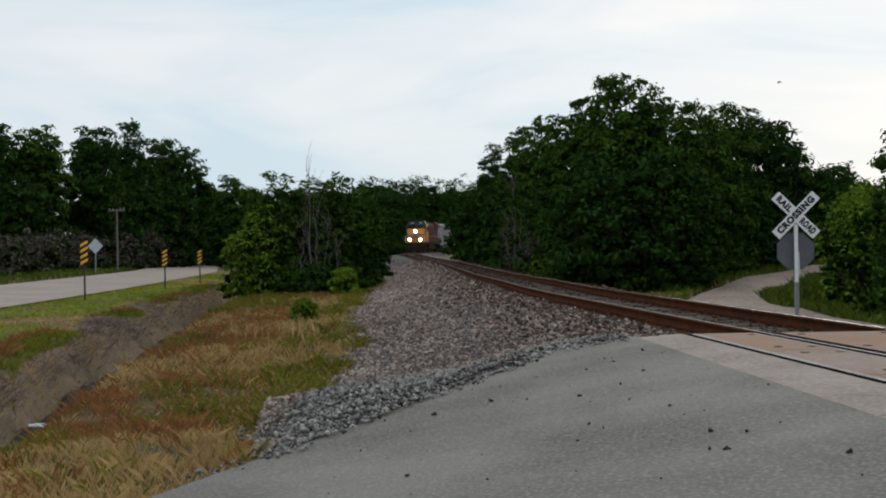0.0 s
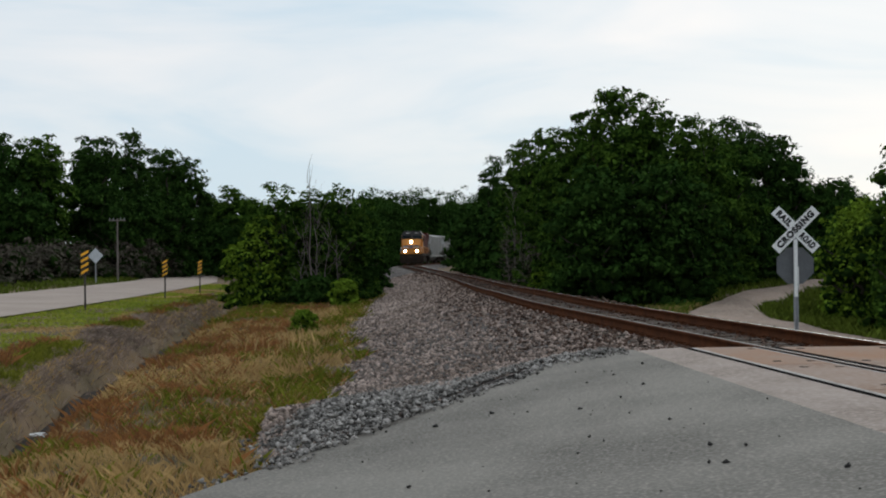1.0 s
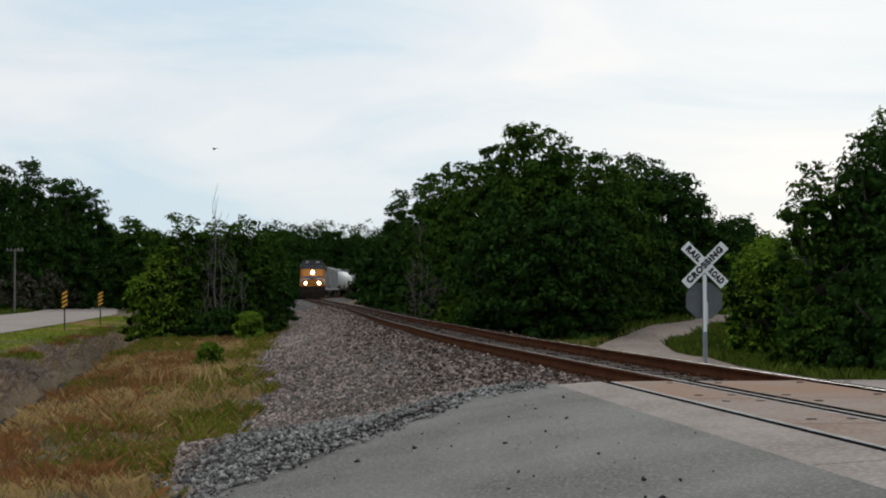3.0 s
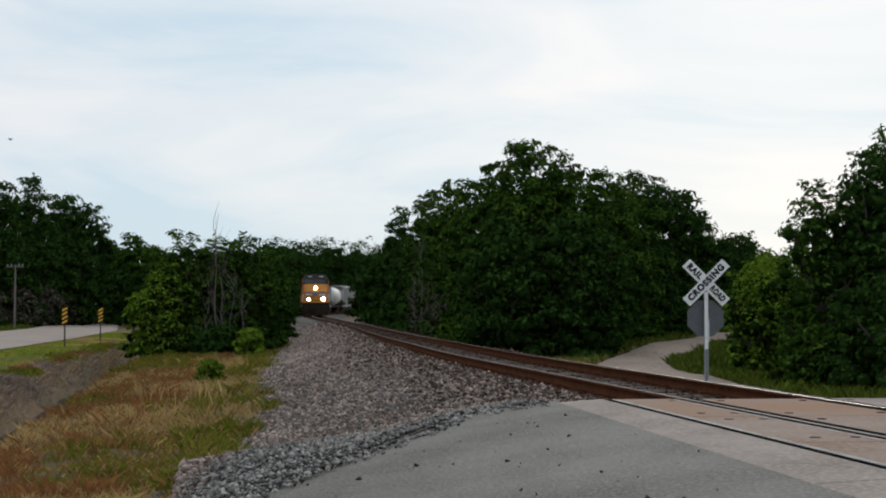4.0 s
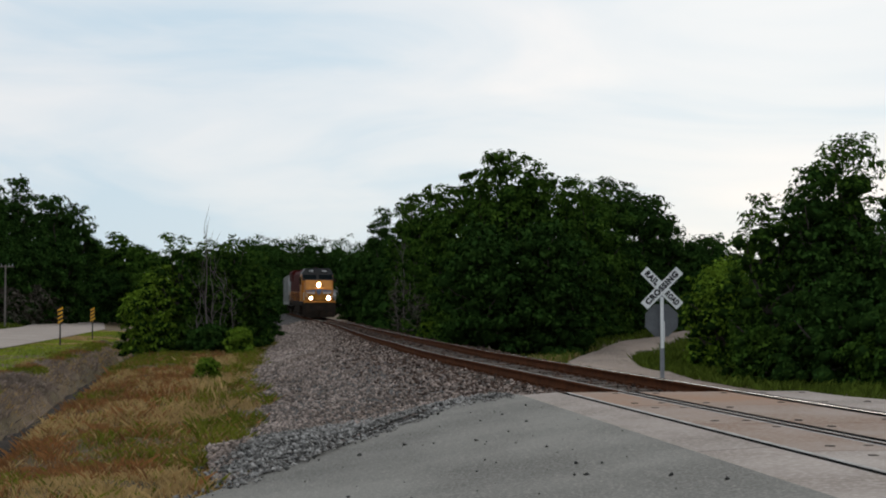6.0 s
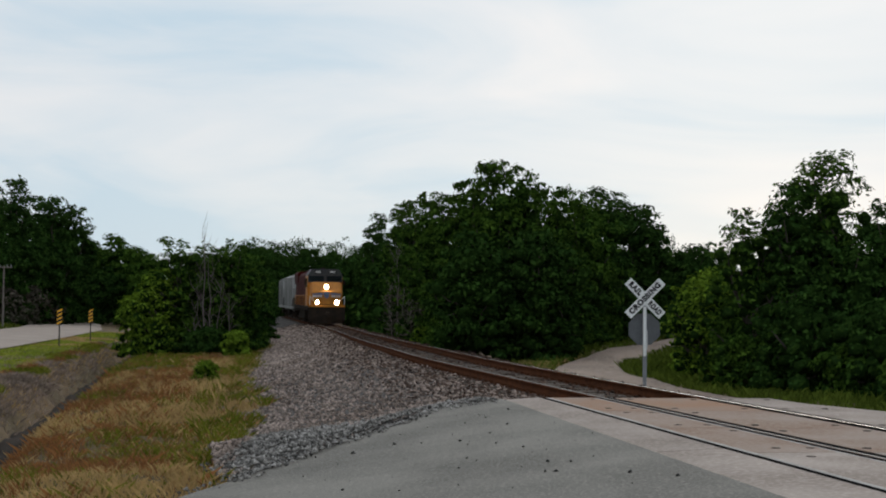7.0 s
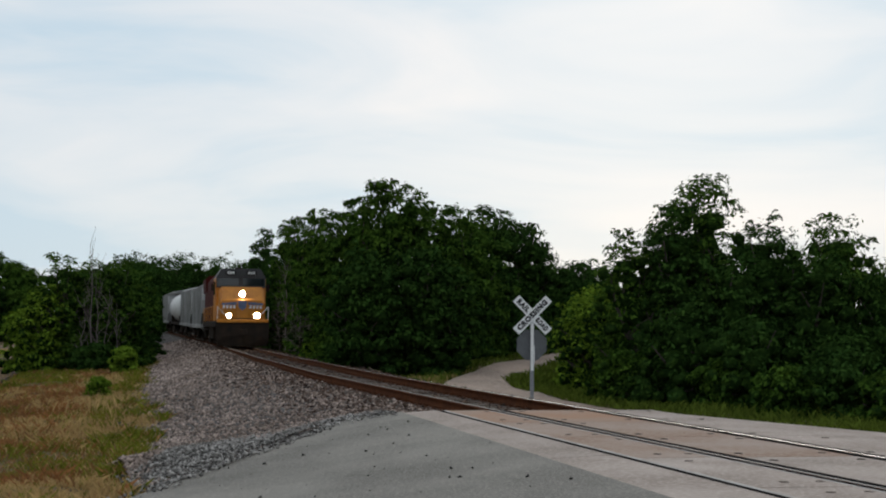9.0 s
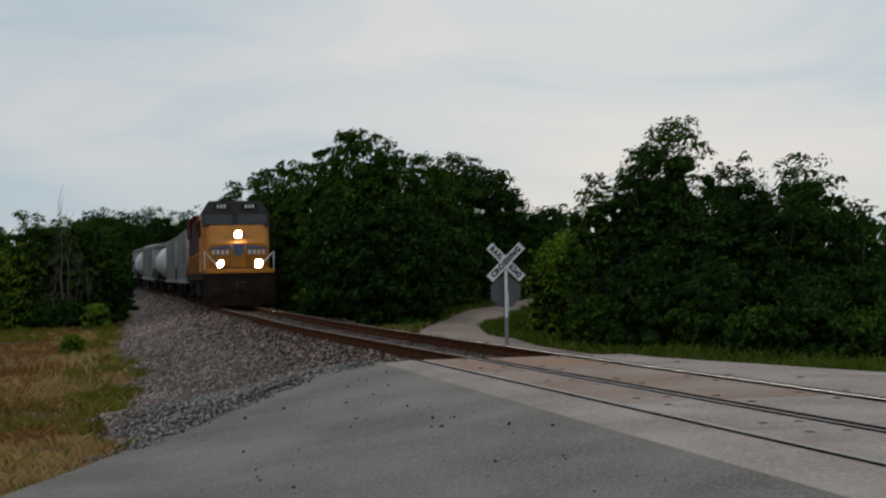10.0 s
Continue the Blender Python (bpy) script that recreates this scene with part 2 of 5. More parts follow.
def prism(profile, y0, y1, axis="y"):
    """A closed outline in x, z pushed from y0 to y1 (or an outline in y, z pushed along x)."""
    bm = bmesh.new()
    put = (lambda p, d: (p[0], d, p[1])) if axis == "y" else (lambda p, d: (d, p[0], p[1]))
    a = [bm.verts.new(put(p, y0)) for p in profile]
    b = [bm.verts.new(put(p, y1)) for p in profile]
    bm.faces.new(a)
    bm.faces.new(b[::-1])
    for i in range(len(profile)):
        j = (i + 1) % len(profile)
        bm.faces.new((a[i], b[i], b[j], a[j]))
    bmesh.ops.recalc_face_normals(bm, faces=bm.faces)
    return bm


def sheet(name, xs, ys, height, material, parent=None, where=None):
    """A grid in x and y with heights from a function; where: which cells to keep."""
    gx, gy = np.meshgrid(xs, ys)
    gz = height(gx, gy)
    nx = len(xs)
    i = (np.arange(len(ys) - 1)[:, None] * nx + np.arange(nx - 1)[None, :]).ravel()
    faces = np.stack([i, i + 1, i + nx + 1, i + nx], 1)
    ob = raw(name, np.stack([gx.ravel(), gy.ravel(), gz.ravel()], 1), faces, material, parent)
    for p in ob.data.polygons:
        p.use_smooth = True
    return ob


# smooth pseudo-random field, in arrays
RNG = np.random.default_rng(7)
WAVES = [(RNG.normal(0, 1, 2), RNG.uniform(0, 6.28)) for _ in range(24)]


def field(x, y, size):
    s = 0
    for d, p in WAVES:
        s = s + np.sin((d[0] * x + d[1] * y) * 1.6 / size + p)
    return s / 5.0


# ---- the plan: track line, ditch, road ----
LINE_Y = np.array([-80, -20, 0, 14, 30, 45, 55, 66, 75, 85, 104, 120, 135, 148, 160, 172, 188, 205, 216, 228, 244, 260, 300, 350, 420, 520.0])
LINE_X = np.array([13.35, 7.65, 5.75, 4.43, 3.05, 2.52, 2.34, 2.14, 2.03, 1.82, 1.08, 0.2, -1.05, -2.08, -2.82, -3.2, -3.25, -2.75, -1.9, -0.4, 2.6, 6.4, 18.0, 36.0, 66.0, 114.0])
DENSE_Y = np.arange(-80, 520, 1.0)
_pad = np.interp(np.arange(-100, 540, 1.0), LINE_Y, LINE_X)
_ker = np.exp(-np.linspace(-2, 2, 17) ** 2)
DENSE_X = np.convolve(_pad, _ker / _ker.sum(), "same")[20:-20]
DENSE_X[:20] = np.interp(DENSE_Y[:20], LINE_Y, LINE_X)
DENSE_S = np.concatenate([[0], np.cumsum(np.hypot(np.diff(DENSE_Y), np.diff(DENSE_X)))])


def cx(y):
    return np.interp(y, DENSE_Y, DENSE_X)


def line_z(y):
    """The line's gentle sag: rail height along it."""
    return np.interp(y, [38, 55, 80, 110, 130, 148, 175, 205, 240], [0, -0.09, -0.2, -0.2, -0.04, 0.16, 0.2, 0.2, 0.25])


def ditch_x(y):
    return np.interp(y, [0, 10, 21, 26, 33, 49, 70, 100, 200], [-4.6, -5.2, -6.35, -7.05, -7.5, -9.0, -10.6, -12.5, -22])


def road_x(y):
    """The near edge of the country road."""
    return np.interp(y, [-60, 20, 46, 54, 65, 85, 116, 160, 300], [-14.6, -14.6, -14.8, -15.0, -15.4, -16.5, -18.6, -25.5, -80])


def smooth(v, a, b):
    k = np.clip((v - a) / (b - a), 0, 1)
    return k * k * (3 - 2 * k)


def ground_z(x, y):
    u = x - cx(y)
    apron = np.interp(u, [-30, -12, -8, -5.8, -2.6, 2.6, 4.2, 6, 12], [-0.95, -0.9, -0.78, -0.72, -0.22, -0.22, -0.45, -0.68, -0.72])
    side = np.interp(u, [-7, -5.2, -2.2, -1.6, 1.6, 2.3, 3.8, 6], [-1.12, -1.06, -0.5, -0.4, -0.4, -0.5, -0.8, -0.72])
    d = x - ditch_x(y)
    left = np.interp(d, [-7, -2.6, -1.0, -0.35, 0.0, 0.35, 1.0, 3.2], [-0.92, -0.98, -1.20, -1.6, -2.2, -1.95, -1.32, -1.12])
    mixl = smooth(d, 1.0, 3.5)
    fieldz = np.where(u < 0, left * (1 - mixl) + side * mixl, side)
    near = 1 - smooth(y, 10.5, 17.0)
    near = near * np.where(u < 0, smooth(d, -0.5, 3.0), 1)
    z = fieldz * (1 - near) + apron * near
    # the bank falls away in a low step on the road side
    r = road_x(y)
    z = np.where(x < r + 2.5, np.interp(x - r, [-20, -9, -7.0, -3.5, 0.3, 2.5], [-0.4, -0.58, -0.76, -0.84, -0.92, -0.98]), z)
    bumpy = (0.05 * field(x, y, 2.2) + 0.03 * field(y, x, 0.6) + 0.09 * field(x, y, 0.9) * np.exp(-(d / 2.2) ** 2)) * smooth(np.abs(u), 5.2, 6.5) * (1 - smooth(r + 1 - x, 0, 1.0) * (1 - smooth(r - 9 - x, 0, 1)))
    z = z + 0.75 * smooth(y, 42, 62) * (1 - smooth(y, 75, 130)) * smooth(u, 4.5, 8.0)
    return z + bumpy - 0.02 + line_z(y) * (1 - smooth(np.abs(u), 4.5, 7.0))


def spread(lo, hi, dense_lo, dense_hi, step, grow=1.16):
    mid_ = list(np.arange(dense_lo, dense_hi + 1e-6, step))
    s, v = step, dense_hi
    while v < hi:
        s *= grow
        v += s
        mid_.append(v)
    s, v = step, dense_lo
    while v > lo:
        s *= grow
        v -= s
        mid_.insert(0, v)
    return np.array(mid_)


# ---- large structure ----
ground = sheet("ground", spread(-900, 900, -20, 12, 0.35), spread(-200, 1500, 6, 80, 0.4), ground_z, M_SOIL)
tagged(ground, "uneven ground of soil, dry and green grass", "ground", kind="structure")

# dark strip in the bottom of the ditch: its deep shade as colour
ys = np.arange(8, 90, 0.5)
cols = np.array([-1.0, -0.4, 0.4, 1.0])
wide = 0.20 + 0.12 * field(ys, ys * 0.3, 1.6)
vx = ditch_x(ys)[:, None] + 0.12 * field(ys * 0.7, ys, 2.5)[:, None] + wide[:, None] * cols[None, :]
vz = np.tile(np.array([-2.0, -1.82, -1.82, -2.0]), (len(ys), 1)) + 0.05 * field(ys, ys, 0.9)[:, None]
ii = (np.arange(len(ys) - 1)[:, None] * 4 + np.arange(3)[None, :]).ravel()
tagged(raw("ditch_mud", np.stack([vx, np.repeat(ys[:, None], 4, 1), vz], 2).reshape(-1, 3), np.stack([ii, ii + 1, ii + 5, ii + 4], 1), mat("ditch_shade", (0.034, 0.024, 0.017), (0.018, 0.013, 0.010), 1.2, 0.85, fine=10, bump=0.03, spec=0.1)), "dark strip along the ditch bottom, coloured as its shade", "mud", kind="structure")

# the two-lane country road, crowned
ys = np.arange(-40, 240, 1.0)
cols = np.array([-7.2, -6.9, -3.5, -0.3, 0.0])
vx = (road_x(ys)[:, None] + cols[None, :])
vz = np.tile(np.array([-0.70, -0.65, -0.74, -0.82, -0.86]), (len(ys), 1))
vv = np.stack([vx, np.repeat(ys[:, None], 5, 1), vz], 2).reshape(-1, 3)
ii = (np.arange(len(ys) - 1)[:, None] * 5 + np.arange(4)[None, :]).ravel()
road = tagged(raw("road", vv, np.stack([ii, ii + 1, ii + 6, ii + 5], 1), M_ROAD), "pale grey two-lane asphalt country road", "road", kind="structure")


def edge_y(x):
    """Where the asphalt of the crossing road ends and the ballast begins."""
    return np.minimum(9.9 + (x + 1.0) * 1.86, 14.4)


def skirt(y):
    """Offset from the track's middle at which asphalt meets concrete."""
    return np.interp(y, [-34, 0, 14], [-2.9, -2.7, -2.12])


def asphalt_z(x, y):
    u = x - cx(y) - skirt(y)
    return np.interp(u, [-40, -10, -6, -3.5, 0, 0.3], [-0.9, -0.8, -0.66, -0.56, -0.045, -0.04]) + 0.012 * field(x, y, 1.5) * smooth(-u, 0.05, 0.6)


# asphalt approach: rows along its left edge, columns across to the concrete
rows_ = []
ts = np.linspace(0, 1, 60)
for s in ts:
    y = -34 + s * 48.4
    xl = np.interp(y, [-34, -10, 0, 8, 9.9, 14.4], [-17, -8.8, -5.0, -1.93, -1.1, 1.4])
    xr = cx(y) + skirt(y) + 0.015
    c = np.linspace(0, 1, 34)
    xx = xl + (xr - xl) * c
    wob = 0.06 * field(np.full(34, y), xx * 0 + y, 0.5) * (1 - c) ** 6
    xx = xx + wob
    z = asphalt_z(xx, np.full(34, y))
    z[0] -= 0.08
    rows_.append(np.stack([xx, np.full(34, y), z], 1))
vv = np.concatenate(rows_)
ii = (np.arange(59)[:, None] * 34 + np.arange(33)[None, :]).ravel()
approach = raw("crossing_approach", vv, np.stack([ii, ii + 1, ii + 35, ii + 34], 1), M_ASPHALT)
tagged(approach, "worn grey asphalt approach rising to the rail crossing", "road", kind="structure")
for p in approach.data.polygons:
    p.use_smooth = True

# dirt road that leaves the crossing on the far side
ys = np.linspace(-30, 120, 90)
mid_x = np.interp(ys, [-30, 0, 10, 18, 26, 36, 40, 44, 48, 52, 57, 62, 80, 120], [14.5, 11.5, 10.0, 8.7, 7.8, 8.15, 8.7, 9.9, 11.7, 13.7, 17.6, 25, 58, 128])
half = np.interp(ys, [-30, 5, 14, 22, 30, 50, 120], [4, 3.4, 2.4, 1.35, 1.2, 1.3, 2.0])
c = np.linspace(-1, 1, 9)
vx = mid_x[:, None] + half[:, None] * c[None, :] + 0.12 * field(ys, ys, 1.1)[:, None] * c[None, :]
vy = np.repeat(ys[:, None], 9, 1)
vz = ground_z(vx, vy) + 0.09 - 0.10 * (np.abs(c) == 1)[None, :] - 0.015 * (np.abs(np.abs(c) - 0.5) < 0.1)[None, :]
vv = np.stack([vx, vy, vz], 2).reshape(-1, 3)
ii = (np.arange(89)[:, None] * 9 + np.arange(8)[None, :]).ravel()
dirt = tagged(raw("dirt_road", vv, np.stack([ii, ii + 1, ii + 10, ii + 9], 1), M_DIRT), "pale gravel and dirt lane with wheel tracks", "dirt road", kind="structure")


# ballast bed
def bed_z(u, y):
    z = np.interp(u, [-6.4, -5.2, -4.2, -2.3, -1.4, 1.4, 2.3, 3.8], [-1.16, -1.04, -0.82, -0.27, -0.185, -0.185, -0.27, -0.85])
    lowend = np.interp(u, [-6.4, -5.8, -2.4, -1.4, 1.4, 3.8], [-0.66, -0.55, -0.03, -0.15, -0.15, -0.5])
    k = 1 - smooth(y, 13.0, 18.5)
    return z * (1 - k) + lowend * k


us = np.concatenate([np.linspace(-6.3, -2, 34), np.linspace(-1.8, 3.8, 24)])
start = np.full(len(us), 13.0)
for _ in range(8):
    start = edge_y(us + cx(start))
start = start - 0.10
ss = np.linspace(0, 1, 150) ** 2.2
vy = start[:, None] + ss[None, :] * (330 - start[:, None])
vx = cx(vy) + us[:, None]
vz = bed_z(us[:, None] + 0 * vy, vy) + line_z(vy)
vz[:, 0] -= 0.2
vy[:, 1] = vy[:, 0] + 0.03
vz[:3] -= np.array([0.5, 0.3, 0.12])[:, None]
ii = (np.arange(len(us) - 1)[:, None] * 150 + np.arange(149)[None, :]).ravel()
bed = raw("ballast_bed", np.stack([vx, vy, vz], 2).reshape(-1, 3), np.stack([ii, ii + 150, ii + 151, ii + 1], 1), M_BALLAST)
tagged(bed, "bank of crushed stone under the track, coloured dark for the shaded gaps", "ballast", kind="structure")
for p in bed.data.polygons:
    p.use_smooth = True


# loose stones on the bank, joined
def stones(name, label, material, xyz, size):
    """Many angular pebbles: squashed octahedra with jittered corners."""
    n = len(xyz)
    base = np.array([[1, 0, 0], [-1, 0, 0], [0, 1, 0], [0, -1, 0], [0, 0, 1], [0, 0, -1]], float)
    tri = np.array([[0, 2, 4], [2, 1, 4], [1, 3, 4], [3, 0, 4], [2, 0, 5], [1, 2, 5], [3, 1, 5], [0, 3, 5]])
    v = base[None] * RNG.uniform(0.5, 1.3, (n, 6, 1)) + RNG.normal(0, 0.22, (n, 6, 3))
    a = RNG.uniform(0, 6.28, n)
    ca, sa = np.cos(a)[:, None], np.sin(a)[:, None]
    v = np.stack([v[..., 0] * ca - v[..., 1] * sa, v[..., 0] * sa + v[..., 1] * ca, v[..., 2] * 0.75], 2)
    v = v * size[:, None, None] + xyz[:, None, :]
    f = (np.arange(n)[:, None, None] * 6 + tri[None]).reshape(-1, 3)
    return tagged(raw(name, v.reshape(-1, 3), f, material), label, "gravel", kind="stuff")


n = 60000
y = 10 + 110 * RNG.uniform(0, 1, n) ** 2.5
u = np.where(RNG.uniform(0, 1, n) < 0.85, RNG.uniform(-6.2, -0.9, n), RNG.uniform(-0.7, 2.4, n))
x = cx(y) + u
ok = (y > edge_y(x) + 0.05) & ~((y >= 19) & (u < -5.5))
x, y, u = x[ok], y[ok], u[ok]
sz = RNG.uniform(0.014, 0.044, len(x)) * np.interp(y, [10, 30, 72, 120], [1.0, 1.2, 2.1, 3.4])
pts = np.stack([x, y, bed_z(u, y) + line_z(y) + sz * 0.3], 1)
inner = (u > -0.8) | ((u > -2.9) & (RNG.uniform(0, 1, len(u)) < np.interp(u, [-2.9, -1.0], [0.1, 0.75])))
stones("ballast_stones", "grey-brown crushed stone ballast, loose on the bank", M_STONE, pts[~inner], sz[~inner])
stones("track_stones", "rust-dark crushed stone between the rails", M_DARKSTONE, pts[inner], sz[inner])
# fresh grey stone piled in the corner between asphalt, grass and bank
n = 62000
px, py = RNG.uniform(-2.5, 2.2, n), RNG.uniform(8.8, 17.0, n)
e_ = py - edge_y(px)
far_side = np.interp(px, [-2.4, -1.7, -1.0, 0.0, 1.0, 1.6, 2.2], [0.3, 2.3, 3.4, 1.9, 0.75, 0.4, 0.2])
spill = RNG.uniform(0, 1, n)
ok = (e_ > -0.10 - 0.55 * spill ** 5 + 0.10 * field(px, py, 0.4)) & (e_ < far_side * (1.0 + 0.3 * field(px, py, 0.5))) & (px > -1.05 + 0.30 * field(py, px, 0.9) + 0.12 * field(px, py, 0.3) - 0.5 * RNG.uniform(0, 1, n) ** 4)
px, py, e_ = px[ok], py[ok], e_[ok]
sz = 0.009 + 0.026 * RNG.uniform(0, 1, len(px)) ** 1.6
mound = 0.13 * np.exp(-((px + 0.9) / 0.7) ** 2 - ((py - 11.9) / 1.3) ** 2) + 0.05 * np.exp(-((e_ - 0.35) / 0.3) ** 2)
pz = np.where(e_ < 0.02, asphalt_z(px, py), np.maximum(bed_z(px - cx(py), py), -0.72)) + mound * RNG.uniform(0.3, 1.0, len(px)) + 0.015
stones("stone_pile", "spread of clean blue-grey crushed stone beside the asphalt", M_PILE, np.stack([px, py, pz], 1), sz)
# pebbles strewn on the asphalt
n = 130
px, py = RNG.uniform(-0.6, 2.6, n), RNG.uniform(0.0, 13.6, n)
ok = (py < edge_y(px) - 0.2) & (px < cx(py) - 2.3)
px, py = px[ok], py[ok]
stones("strewn_pebbles", "dark pebbles strewn on the asphalt", mat("dark_pebble", (0.045, 0.042, 0.04), None, 3.0, 0.95, spec=0.05), np.stack([px, py, asphalt_z(px, py) + 0.008], 1), 0.006 + 0.022 * RNG.uniform(0, 1, len(px)) ** 2.5)

# ---- railway track ----
track = tagged(new("railway_track"), "rusty single railway track curving into woods", "railway track", kind="structure")


def rail(side):
    prof = [(-0.07, -0.18), (0.07, -0.18), (0.07, -0.165), (0.012, -0.145), (0.012, -0.045), (0.036, -0.035), (0.036, -0.008), (0.028, 0.0), (-0.028, 0.0), (-0.036, -0.008), (-0.036, -0.035), (-0.012, -0.045), (-0.012, -0.145), (-0.07, -0.165)]
    yy = np.concatenate([np.arange(-60, 90, 0.8), np.arange(90, 420, 3.0)])
    slope = np.gradient(cx(yy), yy)
    k = 1 / np.sqrt(1 + slope ** 2)
    v = []
    for px_, pz_ in prof:
        o = side * 0.7535 + px_
        v.append(np.stack([cx(yy) + o * k, yy - o * slope * k, line_z(yy) + pz_], 1))
    v = np.stack(v, 1)
    m, q = len(prof), len(yy)
    f = []
    for j in range(m):
        a = np.arange(q - 1) * m + j
        b = np.arange(q - 1) * m + (j + 1) % m
        f.append(np.stack([a, b, b + m, a + m], 1))
    ob = raw("rail", v.reshape(-1, 3), np.concatenate(f), M_RAIL, track)
    ob.data.materials.append(M_RAILTOP if side > 0 else M_DULLTOP)
    idx = np.zeros(len(ob.data.polygons), np.int32)
    idx[7 * (q - 1):8 * (q - 1)] = 1
    ob.data.polygons.foreach_set("material_index", idx)
    return tagged(ob, "rusty steel rail with a polished top")


rail(-1)
rail(1)
tie_mesh = part("tie", boxed(-1.3, 1.3, -0.115, 0.115, -0.34, -0.165, 0.012), M_TIE, track)
plate_bm = boxed(-0.19, 0.19, -0.09, 0.09, -0.166, -0.152)
for sx in (-0.13, 0.13):
    for sy in (-0.05, 0.05):
        box(plate_bm, sx - 0.018, sx + 0.018, sy - 0.012, sy + 0.012, -0.155, -0.125)
for sy in (-0.15, 0.15):
    box(plate_bm, -0.085, 0.085, sy - 0.02, sy + 0.02, -0.185, -0.135)
plate = part("tie_plate", plate_bm, M_RAIL, tie_mesh)
plate.location.x = -0.7535
plate2 = new("tie_plate", plate.data)
plate2.parent = tie_mesh
plate2.location.x = 0.7535


def heading(y):
    return math.degrees(math.atan2(-(cx(y + 1.0) - cx(y - 1.0)), 2.0))


tie_y = 14.9
tie_mesh.matrix_basis = pose(float(cx(tie_y)), tie_y, 0, 0, 0, heading(tie_y))
far_v, far_f = [], []
while tie_y < 200:
    tie_y += 0.53
    m = pose(float(cx(tie_y)), tie_y, float(line_z(tie_y)) + random.uniform(-0.012, 0.004), 0, 0, heading(tie_y) + random.uniform(-1, 1))
    if tie_y < 75:
        copy_thing(tie_mesh, m)
    else:
        for corner in ((-1.3, -0.115, -0.3), (1.3, -0.115, -0.3), (1.3, 0.115, -0.3), (-1.3, 0.115, -0.3), (-1.3, -0.115, -0.165), (1.3, -0.115, -0.165), (1.3, 0.115, -0.165), (-1.3, 0.115, -0.165)):
            far_v.append(tuple(m @ Vector(corner)))
        b = len(far_v) - 8
        far_f += [(b, b + 1, b + 5, b + 4), (b + 1, b + 2, b + 6, b + 5), (b + 2, b + 3, b + 7, b + 6), (b + 3, b, b + 4, b + 7), (b + 4, b + 5, b + 6, b + 7)]
tagged(raw("far_ties", far_v, far_f, M_TIE, track), "dark wooden ties further along the track", kind="stuff")

# ---- concrete crossing ----
crossing = tagged(new("rail_crossing"), "level crossing of worn concrete panels between the rails", "rail crossing", kind="structure")


def slab(name, y0, y1, left0, left1, right0, right1, top_l, top_r, material):
    """A concrete slab between two offsets from the track's middle; the offsets may change along it."""
    bm = bmesh.new()
    g = 0.012
    pts = []
    for yy, lo, ro in ((y0 + g, left0, right0), (y1 - g, left1, right1)):
        pts.append([(float(cx(yy)) + lo, yy, top_l), (float(cx(yy)) + ro, yy, top_r)])
    quad = [pts[0][0], pts[0][1], pts[1][1], pts[1][0]]
    top = [bm.verts.new(p) for p in quad]
    bot = [bm.verts.new((p[0], p[1], p[2] - 0.15)) for p in quad]
    bm.faces.new(top)
    for i in range(4):
        j = (i + 1) % 4
        bm.faces.new((top[i], bot[i], bot[j], top[j]))
    bmesh.ops.recalc_face_normals(bm, faces=bm.faces)
    bmesh.ops.bevel(bm, geom=[e for e in bm.edges if abs(e.verts[0].co.z - e.verts[1].co.z) < 0.05], offset=0.012, segments=1, affect="EDGES")
    return part(name, bm, material, crossing)


def seam(y):
    return float(np.interp(y, [-34, 0, 14], [-2.15, -1.86, -1.56]))


lag_bm = bmesh.new()
bmesh.ops.create_cone(lag_bm, cap_ends=True, segments=10, radius1=0.045, radius2=0.04, depth=0.01)
lag_me = bpy.data.meshes.new("lag_cover")
lag_bm.to_mesh(lag_me)
lag_bm.free()
lag_me.materials.append(M_LAGCAP)
y1 = 14.1
while y1 > -30:
    y0 = y1 - 2.44
    m_ = M_RUSTCONC if y1 > 11.9 else M_HALFRUST if y1 > 7.0 else M_CONC
    panels = [slab("field_panel", y0, y1, seam(y0) + 0.05, seam(y1) + 0.05, -0.885, -0.885, -0.006, -0.004, m_),
              slab("gauge_panel", y0, y1, -0.61, -0.61, 0.61, 0.61, -0.008, -0.008, m_),
              slab("field_panel", y0, y1, 0.865, 0.865, 1.7, 1.7, -0.004, -0.01, M_CONC)]
    for pan, offs in zip(panels, ((-1.3, -0.98), (-0.45, 0.45), (0.98, 1.5))):
        for o in offs:
            for d in (0.35, 2.09):
                if random.random() < 0.25:
                    continue
                lag = new("lag_cover", lag_me)
                lag.parent = pan
                lag.location = (float(cx(y0 + d)) + o, y0 + d, -0.005)
    y1 = y0
for ya, yb in ((7.2, 14.25), (-0.5, 7.2), (-9, -0.5), (-20, -9)):
    slab("apron_slab", ya, yb, float(skirt(ya)), float(skirt(yb)), seam(ya) - 0.043, seam(yb) - 0.043, -0.05, -0.012, M_CONC)
for ya, yb, ra, rb in ((9, 13.6, 3.3, 2.0), (0, 9, 5.5, 3.3), (-14, 0, 7.0, 5.5)):
    slab("apron_slab", ya, yb, 1.72, 1.72, ra, rb, -0.014, -0.05, M_CONC)


